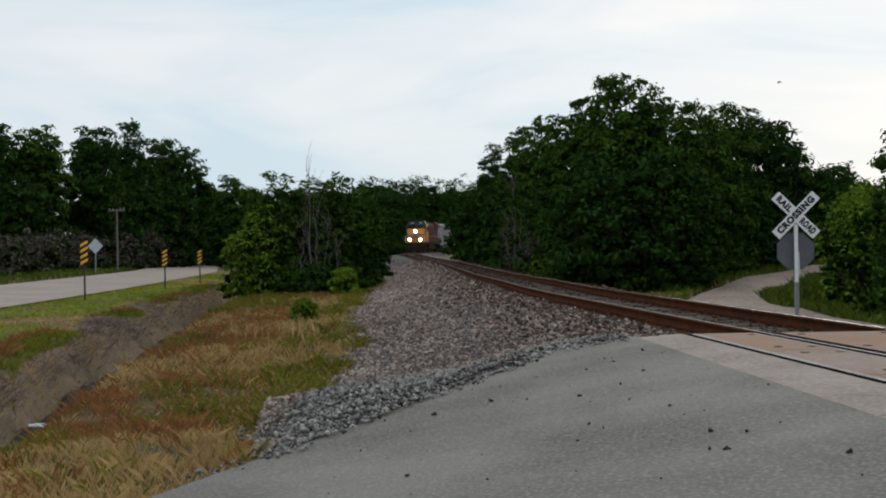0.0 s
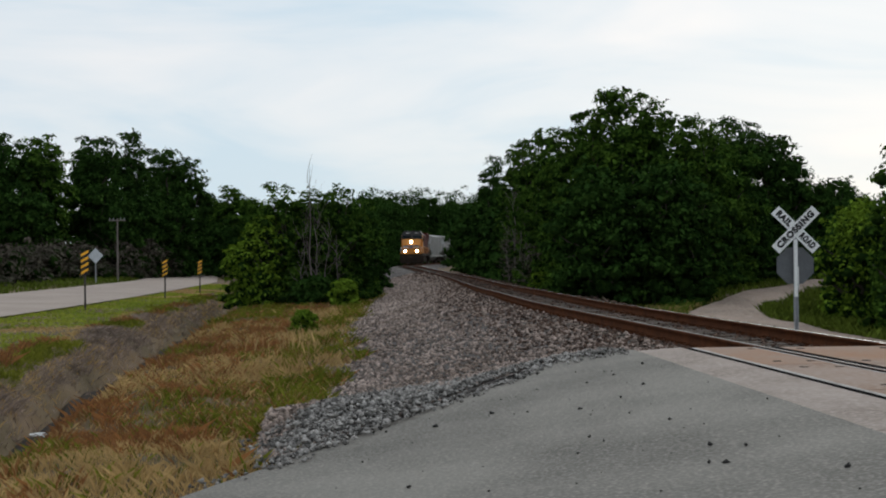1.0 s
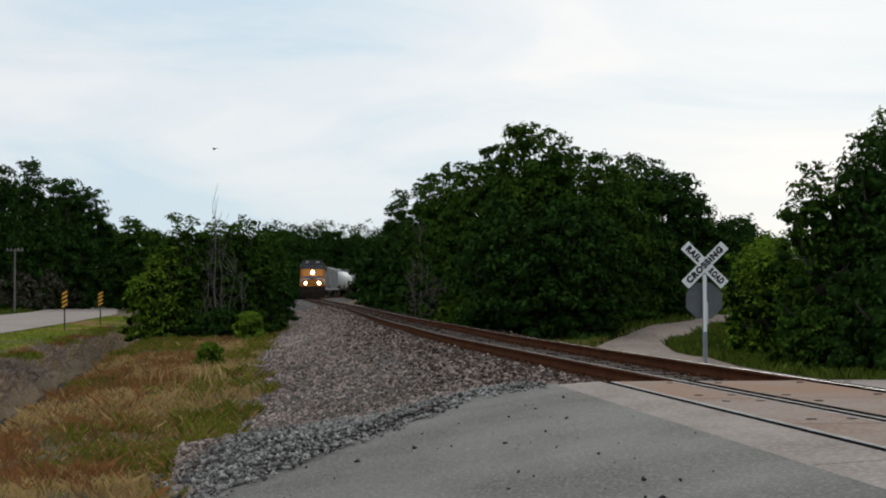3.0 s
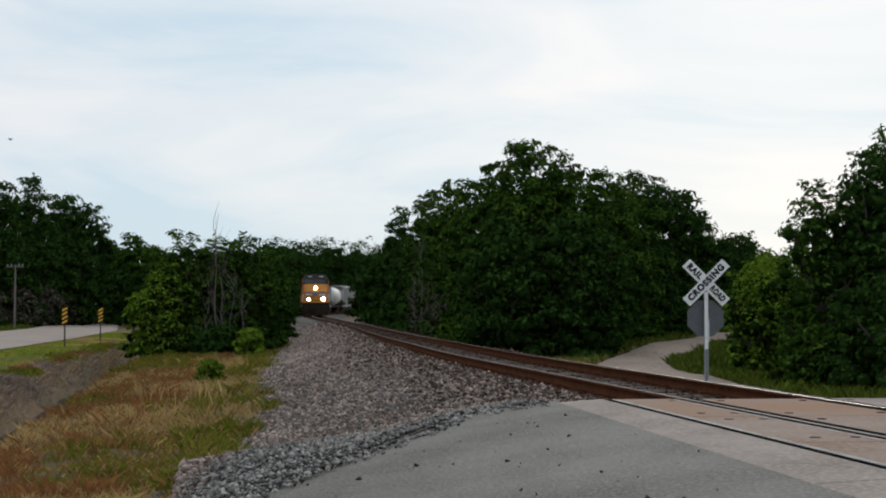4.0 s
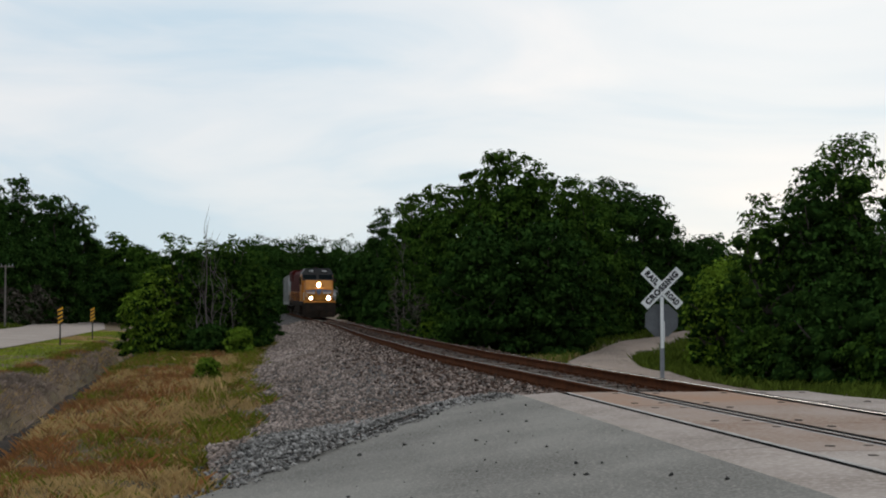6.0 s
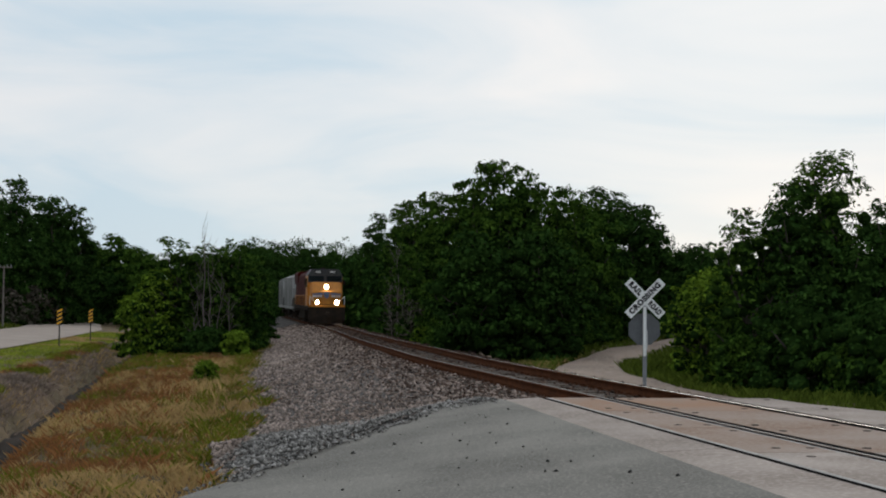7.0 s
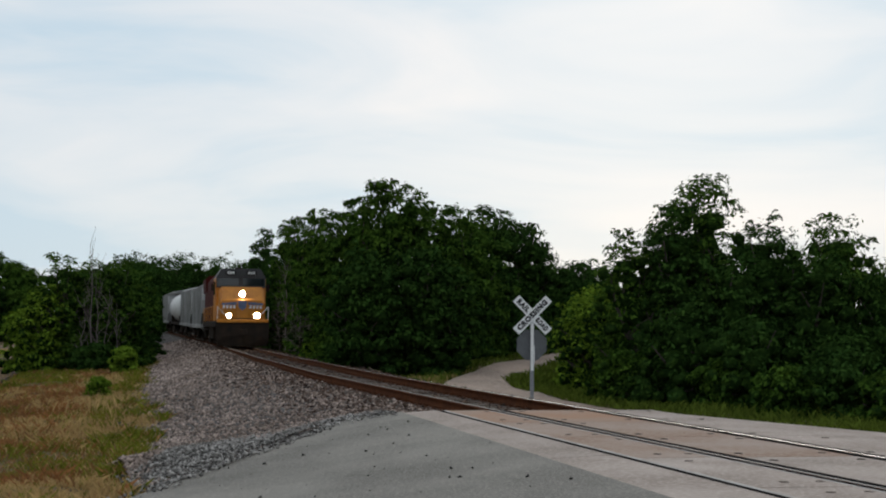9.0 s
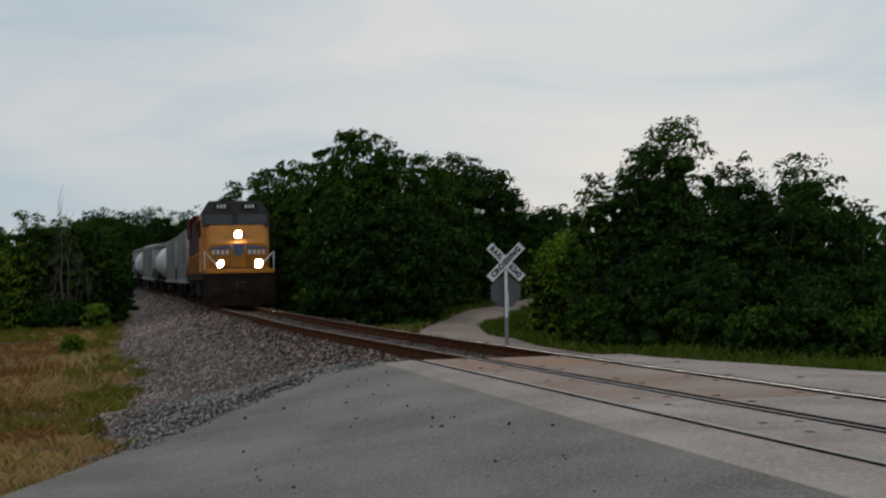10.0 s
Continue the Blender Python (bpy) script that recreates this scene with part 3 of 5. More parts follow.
def strip(name, o0, o1, z, material, label=""):
    yy = np.arange(-30, 14.6, 0.8)
    o0 = o0(yy) if callable(o0) else o0
    o1 = o1(yy) if callable(o1) else o1
    v = np.concatenate([np.stack([cx(yy) + o0, yy, 0 * yy + z], 1), np.stack([cx(yy) + o1, yy, 0 * yy + z], 1), np.stack([cx(yy) + o0, yy, 0 * yy + z - 0.1], 1), np.stack([cx(yy) + o1, yy, 0 * yy + z - 0.1], 1)])
    k = len(yy)
    i = np.arange(k - 1)
    f = np.concatenate([np.stack([i, i + k, i + k + 1, i + 1], 1), np.stack([i + k, i + 3 * k, i + 3 * k + 1, i + k + 1], 1), np.stack([i, i + 1, i + 2 * k + 1, i + 2 * k], 1)])
    return tagged(raw(name, v, f, material, crossing), label)


for side in (-1, 1):
    a, b = sorted((side * 0.716, side * 0.612))
    strip("flangeway", a, b, -0.002, M_RUBBER, "black rubber flangeway beside the rail")
    a, b = sorted((side * 0.791, side * 0.862))
    strip("flangeway", a, b, -0.002, M_RUBBER, "black rubber flangeway beside the rail")


def seams(y):
    return np.interp(y, [-34, 0, 14], [-2.15, -1.86, -1.56])


strip("steel_edge", seams, lambda y: seams(y) + 0.045, -0.002, M_EDGE, "pale steel edging along the panels")
strip("seam_gap", lambda y: seams(y) - 0.04 - 0.012 * np.sin(y * 2.3), seams, -0.006, M_RUBBER, "dark open joint beside the panels")
strip("panel_edge", -0.884, -0.864, -0.002, M_EDGE, "pale steel edging beside the rail")

# ---- trees ----


def leaf_cloud(centres, radii, count, leaf, rng, droop=0.25):
    """Small folded leaves, thickest near the outside of many overlapping tufts."""
    vol = radii ** 1.7
    pick = rng.choice(len(centres), count, p=vol / vol.sum())
    d = rng.normal(0, 1, (count, 3))
    d /= np.linalg.norm(d, axis=1)[:, None]
    d[:, 2] = np.where(d[:, 2] < -0.35, -d[:, 2] * 0.6, d[:, 2])
    r = radii[pick] * (rng.uniform(0.3, 1.0, count) ** 0.55 + np.abs(rng.normal(0, 0.13, count)))
    p = centres[pick] + d * r[:, None] * np.array([1, 1, 0.8])
    nrm = d * 1.0 + rng.normal(0, 0.3, (count, 3)) + np.array([0, 0, 0.4])
    nrm /= np.linalg.norm(nrm, axis=1)[:, None]
    t = np.cross(nrm, rng.normal(0, 1, (count, 3)))
    t /= np.linalg.norm(t, axis=1)[:, None]
    b = np.cross(nrm, t)
    s = leaf * rng.uniform(0.6, 1.35, count)[:, None]
    tip = p + t * s - np.array([0, 0, droop]) * s
    v = np.stack([p - t * s * 0.9, p + b * s * 0.5 + nrm * s * 0.12, tip, p - b * s * 0.5 + nrm * s * 0.12], 1)
    return v.reshape(-1, 3), (np.arange(count)[:, None] * 4 + np.arange(4)[None, :])


def limb(bm, a, b, r0, r1, bend, rng, steps=3):
    pts = [Vector(a).lerp(Vector(b), i / steps) + Vector(rng.normal(0, bend, 3)) * (0 < i < steps) for i in range(steps + 1)]
    for i in range(steps):
        rod(bm, pts[i], pts[i + 1], r0 + (r1 - r0) * i / steps, r0 + (r1 - r0) * (i + 1) / steps, 7)


_b = bmesh.new()
bmesh.ops.create_icosphere(_b, subdivisions=1, radius=1.0)
BALL_V, BALL_F = np.array([v.co[:] for v in _b.verts]), np.array([[v.index for v in f.verts] for f in _b.faces])
_b.free()


def tree(x, y, top, r, seed, leaf=0.16, count=9000, material=None, label="", name="tree", low=0.0, category="tree", ragged=0.5, shape=1.0):
    """A tapered trunk, limbs and an uneven crown from low to the top height above the ground."""
    rng = np.random.default_rng(seed)
    base = float(ground_z(np.array(x), np.array(y)))
    h = top - base
    ob = tagged(new(name), label, category)
    ob.location = (x, y, base)
    bm = bmesh.new()
    limb(bm, (0, 0, -0.1), (rng.normal(0, 0.1), 0, h * 0.72), 0.028 * h + 0.03, 0.02, 0.04 * r, rng, 4)
    tufts = []
    n = int(46 + 18 * h / max(r, 0.5))
    for i in range(n):
        k = rng.uniform(low, 1.0)
        env = r * (0.35 + 0.75 * math.sin(math.pi * min(1, (k * 0.86 + 0.10)) ** shape)) if k > 0.08 else r * 0.7
        a = rng.uniform(0, 6.283)
        rad = env * math.sqrt(rng.uniform(0.05, 1.0)) * 0.85
        c = np.array([math.cos(a) * rad, math.sin(a) * rad, h * (0.06 + 0.86 * k)])
        tr_ = r * rng.uniform(0.15, 0.33) * (0.75 if k > 0.85 else 1.0)
        tufts.append((*c, tr_))
        if i % 10 == 0 and k > 0.15:
            limb(bm, (0, 0, max(0.1, c[2] * 0.55)), c, 0.012 * h + 0.01, 0.012, 0.08 * r, rng, 3)
    for i in range(12):
        a, rad = rng.uniform(0, 6.283), r * math.sqrt(rng.uniform(0.1, 1.0)) * 0.95
        tufts.append((math.cos(a) * rad, math.sin(a) * rad, h * rng.uniform(0.02, 0.16), r * rng.uniform(0.22, 0.36)))
    for k in np.linspace(0.12, 0.82, 9):
        tufts.append((rng.normal(0, 0.1) * r, rng.normal(0, 0.1) * r, h * k, r * (0.30 + 0.28 * math.sin(math.pi * k))))
    main = len(tufts)
    for i in range(int(70 * min(ragged, 1.3))):
        near_ = tufts[rng.integers(main)]
        d = rng.normal(0, 1, 3)
        d[2] = abs(d[2]) * 0.7
        d /= np.linalg.norm(d)
        tufts.append((*(np.array(near_[:3]) + d * near_[3] * rng.uniform(0.85, 1.35)), near_[3] * rng.uniform(0.2, 0.45)))
    tufts = np.array(tufts)
    top_now = (tufts[:main, 2] + tufts[:main, 3] * 0.75).max()
    tufts[:, 2] *= h / top_now
    part("trunk", bm, M_BARK, ob)
    v, f = leaf_cloud(tufts[:, :3], tufts[:, 3], count, leaf, rng)
    raw("crown", v, f, material or M_LEAF, ob)
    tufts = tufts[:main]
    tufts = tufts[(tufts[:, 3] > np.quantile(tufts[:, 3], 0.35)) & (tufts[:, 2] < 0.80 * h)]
    # dark balls fill the crown and stand in for its inner shade
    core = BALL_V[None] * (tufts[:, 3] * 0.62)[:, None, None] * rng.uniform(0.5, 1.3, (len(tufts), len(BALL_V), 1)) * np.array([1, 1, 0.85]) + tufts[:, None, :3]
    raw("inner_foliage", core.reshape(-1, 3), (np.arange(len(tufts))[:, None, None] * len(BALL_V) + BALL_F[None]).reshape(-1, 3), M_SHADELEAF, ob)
    return ob


OAK = "broad dark green deciduous tree, leafed down to the ground"


def grove(rows, label, group, leaf, count, ragged=0.9, name="tree", category="tree", seed=100):
    for i, (x, y, top, r, m_) in enumerate(rows):
        # crowns keep clear of the passing train
        side, gap = math.copysign(1.0, x - float(cx(y))), 2.0 + 1.15 * r
        if y > 50 and abs(x - float(cx(y))) < gap:
            x = float(cx(y)) + side * gap
        tagged(tree(x, y, top, r * 1.07, seed + i, leaf * 1.13, int(count * 0.58 * max(0.5, min(1.6, r * (top + 0.9) / 9.0))), m_, label, name, category=category, ragged=ragged), group=group)


G, K, Y, B = M_LEAF, M_LEAFDARK, M_LEAFLIGHT, M_BRUSHWOOD
# wood on the far side of the lane
# low front trees take the dark leaf: shade at the wood's foot as colour
grove([(6.9, 48, 7.1, 1.75, G), (8.2, 48.6, 6.5, 1.3, G), (5.3, 51, 6.8, 1.4, G), (4.8, 59, 6.7, 1.3, G), (10.0, 51, 6.4, 1.6, G), (13.6, 59, 7.15, 2.2, K), (15.2, 59.5, 6.4, 1.6, K),
       (16.3, 60, 5.2, 1.5, K), (5.3, 85, 8.2, 1.25, G), (4.8, 105, 9.0, 1.4, K), (4.6, 72, 5.0, 1.1, G), (4.3, 92, 5.0, 1.3, K), (5.6, 45.5, 4.2, 1.6, K), (7.8, 46, 4.3, 1.6, K), (9.0, 47, 3.9, 1.3, K), (11.6, 55, 6.4, 1.9, G), (11.0, 53, 3.4, 1.3, K),
       (5.1, 56, 3.6, 1.2, G), (5.3, 47, 2.6, 1.0, K), (13.0, 57, 3.0, 1.4, K), (5.3, 65, 7.3, 1.15, G), (5.5, 75, 7.7, 1.3, G), (5.0, 94, 6.4, 1.5, K), (4.9, 120, 7.2, 1.8, K), (5.6, 61, 5.2, 1.3, G), (15.0, 57.5, 1.4, 1.2, K), (17.0, 59, 1.6, 1.4, K), (14.2, 58, 1.8, 1.2, K), (12.4, 55.5, 1.2, 1.1, G), (19, 62, 3, 2, K), (15.5, 66, 4.4, 2.0, K), (18.5, 70, 4.8, 2.2, K), (21.5, 72, 5.2, 2.2, K)], OAK, "trees of the wood", 0.092, 10500)
grove([(4.7, 64, 1.6, 0.8, B), (4.6, 68, 2.2, 0.9, B), (4.5, 76, 2.4, 1.0, B), (4.5, 82, 2.6, 1.0, B)], "bare grey-brown brush at the wood's edge beside the track", "brush beside the track", 0.07, 6500, 0.6, "brush", "bush", 150)
grove([(4.8, 60.5, 0.5, 0.7, Y), (4.7, 71, 0.6, 0.8, G), (5.0, 56, 0.3, 0.7, G)], "low green bush at the foot of the wood", "bushes at the foot of the wood", 0.07, 7000, 0.3, "bush", "bush", 160)
# forest behind the country road
TALL = "tall dark green forest tree behind the country road"
grove([(-43.5, 121, 12.0, 3.6, K), (-38.5, 121, 12.7, 3.2, K), (-35.2, 123, 12.2, 2.8, G), (-33.0, 133, 13.5, 3.4, K), (-31.2, 140, 14.5, 2.6, K), (-28.8, 146, 13.2, 3.0, K), (-48.5, 121, 12.4, 3.6, K),
       (-31, 128, 8.5, 3.2, K), (-36, 118, 8.0, 3.2, K), (-29.0, 138, 8.5, 2.8, K), (-40.5, 116, 8.2, 3.2, K), (-27.5, 143, 8.0, 2.4, K), (-53, 120, 12, 3.6, K), (-34.5, 138, 13.6, 3.0, K), (-30.0, 149, 13.4, 3.0, K), (-27.2, 150, 12.6, 2.6, K), (-37.0, 127, 13.2, 3.0, G), (-41, 125, 12.6, 3.0, K)], TALL, "forest trees behind the road", 0.19, 7000, 0.8, seed=200)
grove([(-28.6, 63, 1.2, 2.0, B), (-28.8, 69, 1.4, 2.0, B), (-29.2, 75, 1.5, 2.2, B), (-29.5, 82, 1.7, 2.2, B), (-30.0, 89, 1.9, 2.3, B), (-30.6, 97, 2.2, 2.4, B), (-31.2, 105, 2.5, 2.5, B), (-31.6, 113, 2.8, 2.6, B), (-31.5, 120, 2.8, 2.6, B), (-29.5, 127, 3.0, 2.4, B), (-28.8, 134, 3.2, 2.2, B), (-28.5, 141, 3.0, 2.2, B)], "bare grey-brown undergrowth at the forest's edge", "undergrowth of the forest", 0.16, 5000, 0.5, "undergrowth_bush", "bush", 220)
grove([(-28.5, 172, 9.4, 3.0, G), (-32, 165, 8, 3.0, K), (-24.3, 165, 10.2, 2.8, G), (-27.2, 166, 7.8, 2.4, G), (-21.8, 160, 8.6, 2.6, G), (-19.0, 150, 7.4, 2.6, G), (-25, 158, 5.5, 2.4, K), (-21.5, 152, 5, 2.4, K), (-18, 140, 5, 2.2, G)], "mid-green tree at the bend of the road", "trees at the road bend", 0.19, 5500, 0.8, seed=240)
# thicket between ditch and track
grove([(-7.1, 63.5, 4.8, 1.25, G), (-5.6, 64.5, 4.5, 1.4, G), (-4.5, 66, 4.8, 1.3, G), (-4.1, 76, 4.4, 1.3, G), (-4.6, 92, 4.4, 1.5, K), (-4.9, 70, 2.6, 1.3, Y), (-6.4, 66, 3.6, 1.5, Y), (-5.4, 112, 5.2, 1.8, K), (-7.9, 63, 3.2, 1.2, Y),
       (-3.8, 70, 2.4, 0.9, K), (-3.7, 82, 3.2, 1.1, K), (-4.2, 97, 3.8, 1.3, K), (-4.0, 68, 2.0, 1.0, K), (-4.4, 84, 3.0, 1.3, K), (-6.8, 100, 5, 1.8, K), (-7.5, 125, 6, 2.2, K), (-9.6, 96, 5.2, 2.0, K), (-10.5, 118, 6.2, 2.4, K), (-5.8, 82, 4.0, 1.5, G)], "green thicket tree beside the railway bank", "thicket trees by the bank", 0.095, 7500, seed=260)
grove([(-9.2, 65, 2.0, 1.0, Y), (-7.9, 63.6, 0.8, 1.0, Y), (-6.5, 63.2, 0.8, 0.9, G), (-3.9, 60, 0.2, 0.7, Y), (-5.2, 61.5, 0.3, 0.8, K), (-5.9, 61.8, 0.1, 0.7, K)], "rounded bright green bush at the thicket's edge", "bushes by the thicket", 0.10, 9000, 0.3, "bush", "bush", 290)
grove([(-3.7, 38, -0.4, 0.42, Y)], "small dark green weed bush on the verge", "weed bushes on the verge", 0.05, 5000, 0.3, "weed_bush", "bush", 296)
# woods where the track bends out of sight
grove([(-8, 312, 17, 6, K), (-3, 348, 20, 7, K), (-14, 335, 19, 7, K), (5, 372, 20, 7, K), (12, 322, 16, 6, K), (23, 340, 18, 7, K), (13, 395, 20, 8, K), (-10.5, 215, 11.0, 4.6, K), (-16, 205, 9.6, 4.5, K), (-12, 260, 13.0, 5.0, K), (-10, 300, 14.5, 5.6, K), (-3, 345, 16.0, 6.0, K), (5, 352, 15.5, 6.0, K), (12, 370, 15.5, 6.5, K), (4.6, 110, 6.0, 2.2, K), (4.6, 140, 6.8, 2.8, K), (4.6, 172, 7.8, 3.2, K),
       (8.5, 214, 9.0, 4.0, K), (17, 252, 10.0, 4.5, K), (-9.3, 150, 6.5, 2.6, K), (-10.8, 180, 7.5, 3.2, K), (3.6, 92, 5.6, 1.8, K), (27, 282, 11, 5, K), (-20, 330, 15, 6, K), (-6.5, 330, 8, 5, K), (1.0, 340, 8, 5, K)], "distant dark green tree along the railway", "distant trees along the line", 0.28, 5200, 0.6, seed=320)
# bushes and trees right of the lane
grove([(11.2, 34.5, 2.4, 1.2, Y), (12.0, 32, 2.2, 1.2, G), (12.4, 38, 2.7, 1.3, Y), (14.3, 37, 2.9, 1.5, G), (14.0, 42, 2.8, 1.5, G), (16.0, 40, 3.0, 1.5, G), (17.5, 46, 3.2, 1.7, K), (20, 50, 3.4, 2, K), (22, 44, 3.4, 2, K)], "bright green bush beside the gravel lane", "bushes beside the lane", 0.07, 8500, 0.8, "bush", "bush", 350)
grove([(13.1, 29.6, 5.6, 1.25, G), (10.6, 29, 3.9, 1.0, G), (11.8, 28.6, 4.5, 1.1, K), (14.4, 28.8, 4.4, 1.15, K), (16.5, 29, 4.5, 1.3, G), (15.2, 30.4, 3.8, 1.2, K), (14.2, 32, 3.7, 1.5, K), (16.2, 32, 3.5, 1.4, K), (12.2, 29.6, 4.8, 1.1, G), (14.8, 26.5, 3.3, 1.2, K), (17.8, 28.6, 3.2, 1.0, G), (19.2, 28.5, 2.0, 1.1, G), (19.8, 25.5, 1.5, 1.3, G), (22, 26, 1.7, 1.5, G), (16.0, 28, 3.4, 1.1, G), (12.8, 27.2, 3.2, 1.2, K), (16.6, 26.6, 2.8, 1.2, K)], "tall leafy shrub tree beside the crossing", "shrub trees beside the crossing", 0.066, 12000, 1.8, seed=380)
grove([(10.9, 26, 1.8, 1.2, K), (12.2, 24.4, 1.6, 1.3, K), (13.8, 22.8, 1.3, 1.3, K), (15.0, 20.4, 0.9, 1.2, G), (16.6, 24, 1.6, 1.5, K), (17.5, 20, 1.0, 1.4, G), (10.1, 27.6, 0.7, 0.7, G), (19, 17, 0.9, 1.4, G), (15.2, 22.6, 1.4, 1.3, K), (18.6, 22.4, 1.4, 1.5, G), (12.0, 22.0, 0.5, 0.8, G), (13.4, 20.0, 0.4, 0.9, G), (14.6, 18.0, 0.3, 0.9, Y), (16.2, 16.6, 0.4, 1.0, G), (11.4, 24.2, 0.6, 0.7, G), (12.9, 21.2, 0.9, 0.9, K)], "low dense green bush at the crossing's edge", "bushes at the crossing", 0.06, 8500, 0.5, "bush", "bush", 410)


# far woods that close the horizon
rng_ = np.random.default_rng(77)
ang = np.concatenate([rng_.uniform(-75, -13, 420), rng_.uniform(4, 75, 420)])
dist = rng_.uniform(170, 330, 840)
fx, fy = np.sin(np.radians(ang)) * dist, np.cos(np.radians(ang)) * dist
keep = np.abs(fx - cx(fy)) > 9
fx, fy = fx[keep], fy[keep]
ft = rng_.uniform(0.05, 1, len(fx)) * (6.5 + 2.5 * field(fx, fy, 30))
fv, ff = leaf_cloud(np.stack([fx, fy, ground_z(fx, fy) + ft], 1), rng_.uniform(2.5, 4.5, len(fx)), 26000, 0.8, rng_)
tagged(raw("distant_woods", fv, ff, M_LEAFDARK), "dark green woods far off around the place", "woods", kind="stuff")


# bare trees among the thicket
def bare_tree(x, y, top, seed, spread_=0.8):
    rng = np.random.default_rng(seed)
    base = float(ground_z(np.array(x), np.array(y)))
    h = top - base
    ob = tagged(new("bare_tree"), "leafless grey-brown dead tree standing in the thicket", "dead tree", "dead trees")
    ob.location = (x, y, base)
    bm = bmesh.new()
    limb(bm, (0, 0, -0.1), (rng.normal(0, 0.15), 0, h * 0.95), 0.008 * h, 0.006, 0.08, rng, 5)
    part("trunk", bm, M_DEADWOOD, ob)
    for i in range(14):
        bm = bmesh.new()
        z = h * rng.uniform(0.15, 0.85)
        a = rng.uniform(0, 6.28)
        q = (math.cos(a) * spread_ * rng.uniform(0.3, 1), math.sin(a) * spread_ * rng.uniform(0.3, 1), z + h * rng.uniform(0.08, 0.25))
        limb(bm, (0, 0, z), q, 0.013, 0.004, 0.05, rng, 3)
        part("branch", bm, M_DEADWOOD, ob)
    return ob


for i, (x, y, top) in enumerate([(-5.8, 62.5, 5.6), (-5.3, 62, 3.8), (-4.9, 63, 3.0), (-6.1, 62.4, 2.8), (-4.5, 63, 2.4), (4.5, 74, 5.4), (4.6, 70, 2.6), (4.7, 66, 2.4), (4.4, 79, 3.6)]):
    bare_tree(x, y, top, 500 + i)


# ---- grasses ----
def blades(name, label, material, x, y, height, width, lean, z=None):
    """Upright blades, each a bent strip of two triangles."""
    n = len(x)
    z = ground_z(x, y) if z is None else z
    a = RNG.uniform(0, 6.283, n)
    la = RNG.uniform(0, 6.283, n)
    le = np.abs(RNG.normal(0, lean, n)) * height
    w = np.stack([np.cos(a), np.sin(a), 0 * a], 1) * (width * RNG.uniform(0.6, 1.4, n))[:, None]
    p = np.stack([x, y, z - 0.02], 1)
    bend = np.stack([np.cos(la) * le, np.sin(la) * le, 0 * la], 1)
    mid_ = p + np.stack([0 * x, 0 * x, height * 0.6], 1) + bend * 0.35
    tip = p + np.stack([0 * x, 0 * x, height], 1) + bend
    v = np.stack([p - w, p + w, mid_ + w * 0.35, tip], 1).reshape(-1, 3)
    f = (np.arange(n)[:, None] * 4 + np.arange(4)[None, :])
    return tagged(raw(name, v, f, material), label, "grass", kind="stuff")


n = 290000
y = 4 + 76 * RNG.uniform(0, 1, n) ** 1.7
x = RNG.uniform(-15, 0, n)
x = ditch_x(y) - 2.3 + (cx(y) - 4.5 - ditch_x(y) + 2.3) * RNG.uniform(0, 1, n)
u, d = x - cx(y), x - ditch_x(y)
left_edge = np.interp(y, [-34, -10, 0, 8, 9.9, 14.4], [-17, -8.8, -5.0, -1.93, -1.1, 1.4])
free = ~((np.abs(d) < 0.5) & (RNG.uniform(0, 1, n) < 0.72)) & (((y > 10.6) & (u < -5.0 - 0.25 * (y < 18) + 0.3 * field(y, x, 0.7))) | ((y <= 10.6) & (x < left_edge - 0.05)))
x, y, u, d = x[free], y[free], u[free], d[free]
tone = 0.8 * field(x, y * 0.45, 1.5) + 0.45 * field(y * 0.4, x, 0.5)
far_w = np.interp(y, [5, 20, 80], [0.0012, 0.0030, 0.019])
inditch = d < 1.0
bankside = u > -6.9 + 0.5 * field(y, x, 1.1)
kinds = np.where(inditch & (d < 0.5 + 0.4 * tone) & (d > -1.5 + 0.5 * tone), 3, np.where(bankside & (tone > -0.4), 0, np.where(tone > 0.38, 0, np.where(tone > -0.35, 2, 1))))
flip = RNG.uniform(0, 1, len(x))
pale = ((x + 4.2) / 0.8) ** 2 + ((y - 49) / 6) ** 2 < 1
kinds = np.where((kinds == 3) & (flip < 0.2 + 0.3 * tone), 1, kinds)
kinds = np.where((flip < 0.13) & ~inditch, 1, np.where((flip > 0.88) & ~inditch, 0, np.where((flip > 0.72) & ~inditch & ~bankside, 2, kinds)))
kinds = np.where((kinds != 0) & ~inditch & (y < 13) & (flip > 0.45) & (flip < 0.75), 0, kinds)
kinds = np.where(~inditch & (y < 13.5) & (flip > 0.6), 1, kinds)
mixed = RNG.uniform(0, 1, len(x))
kinds = np.where(bankside & ~inditch & (kinds == 0) & (mixed < 0.42), np.where(mixed < 0.2, 2, 1), kinds)
kinds = np.where(pale & (flip < 0.85), 1, kinds)
lush = (y > 46) & (y < 66) & (x < -5.2 + 0.6 * field(y, x, 1.0)) & (d > 0.5)
kinds = np.where(lush & (mixed > 0.15), 0, kinds)
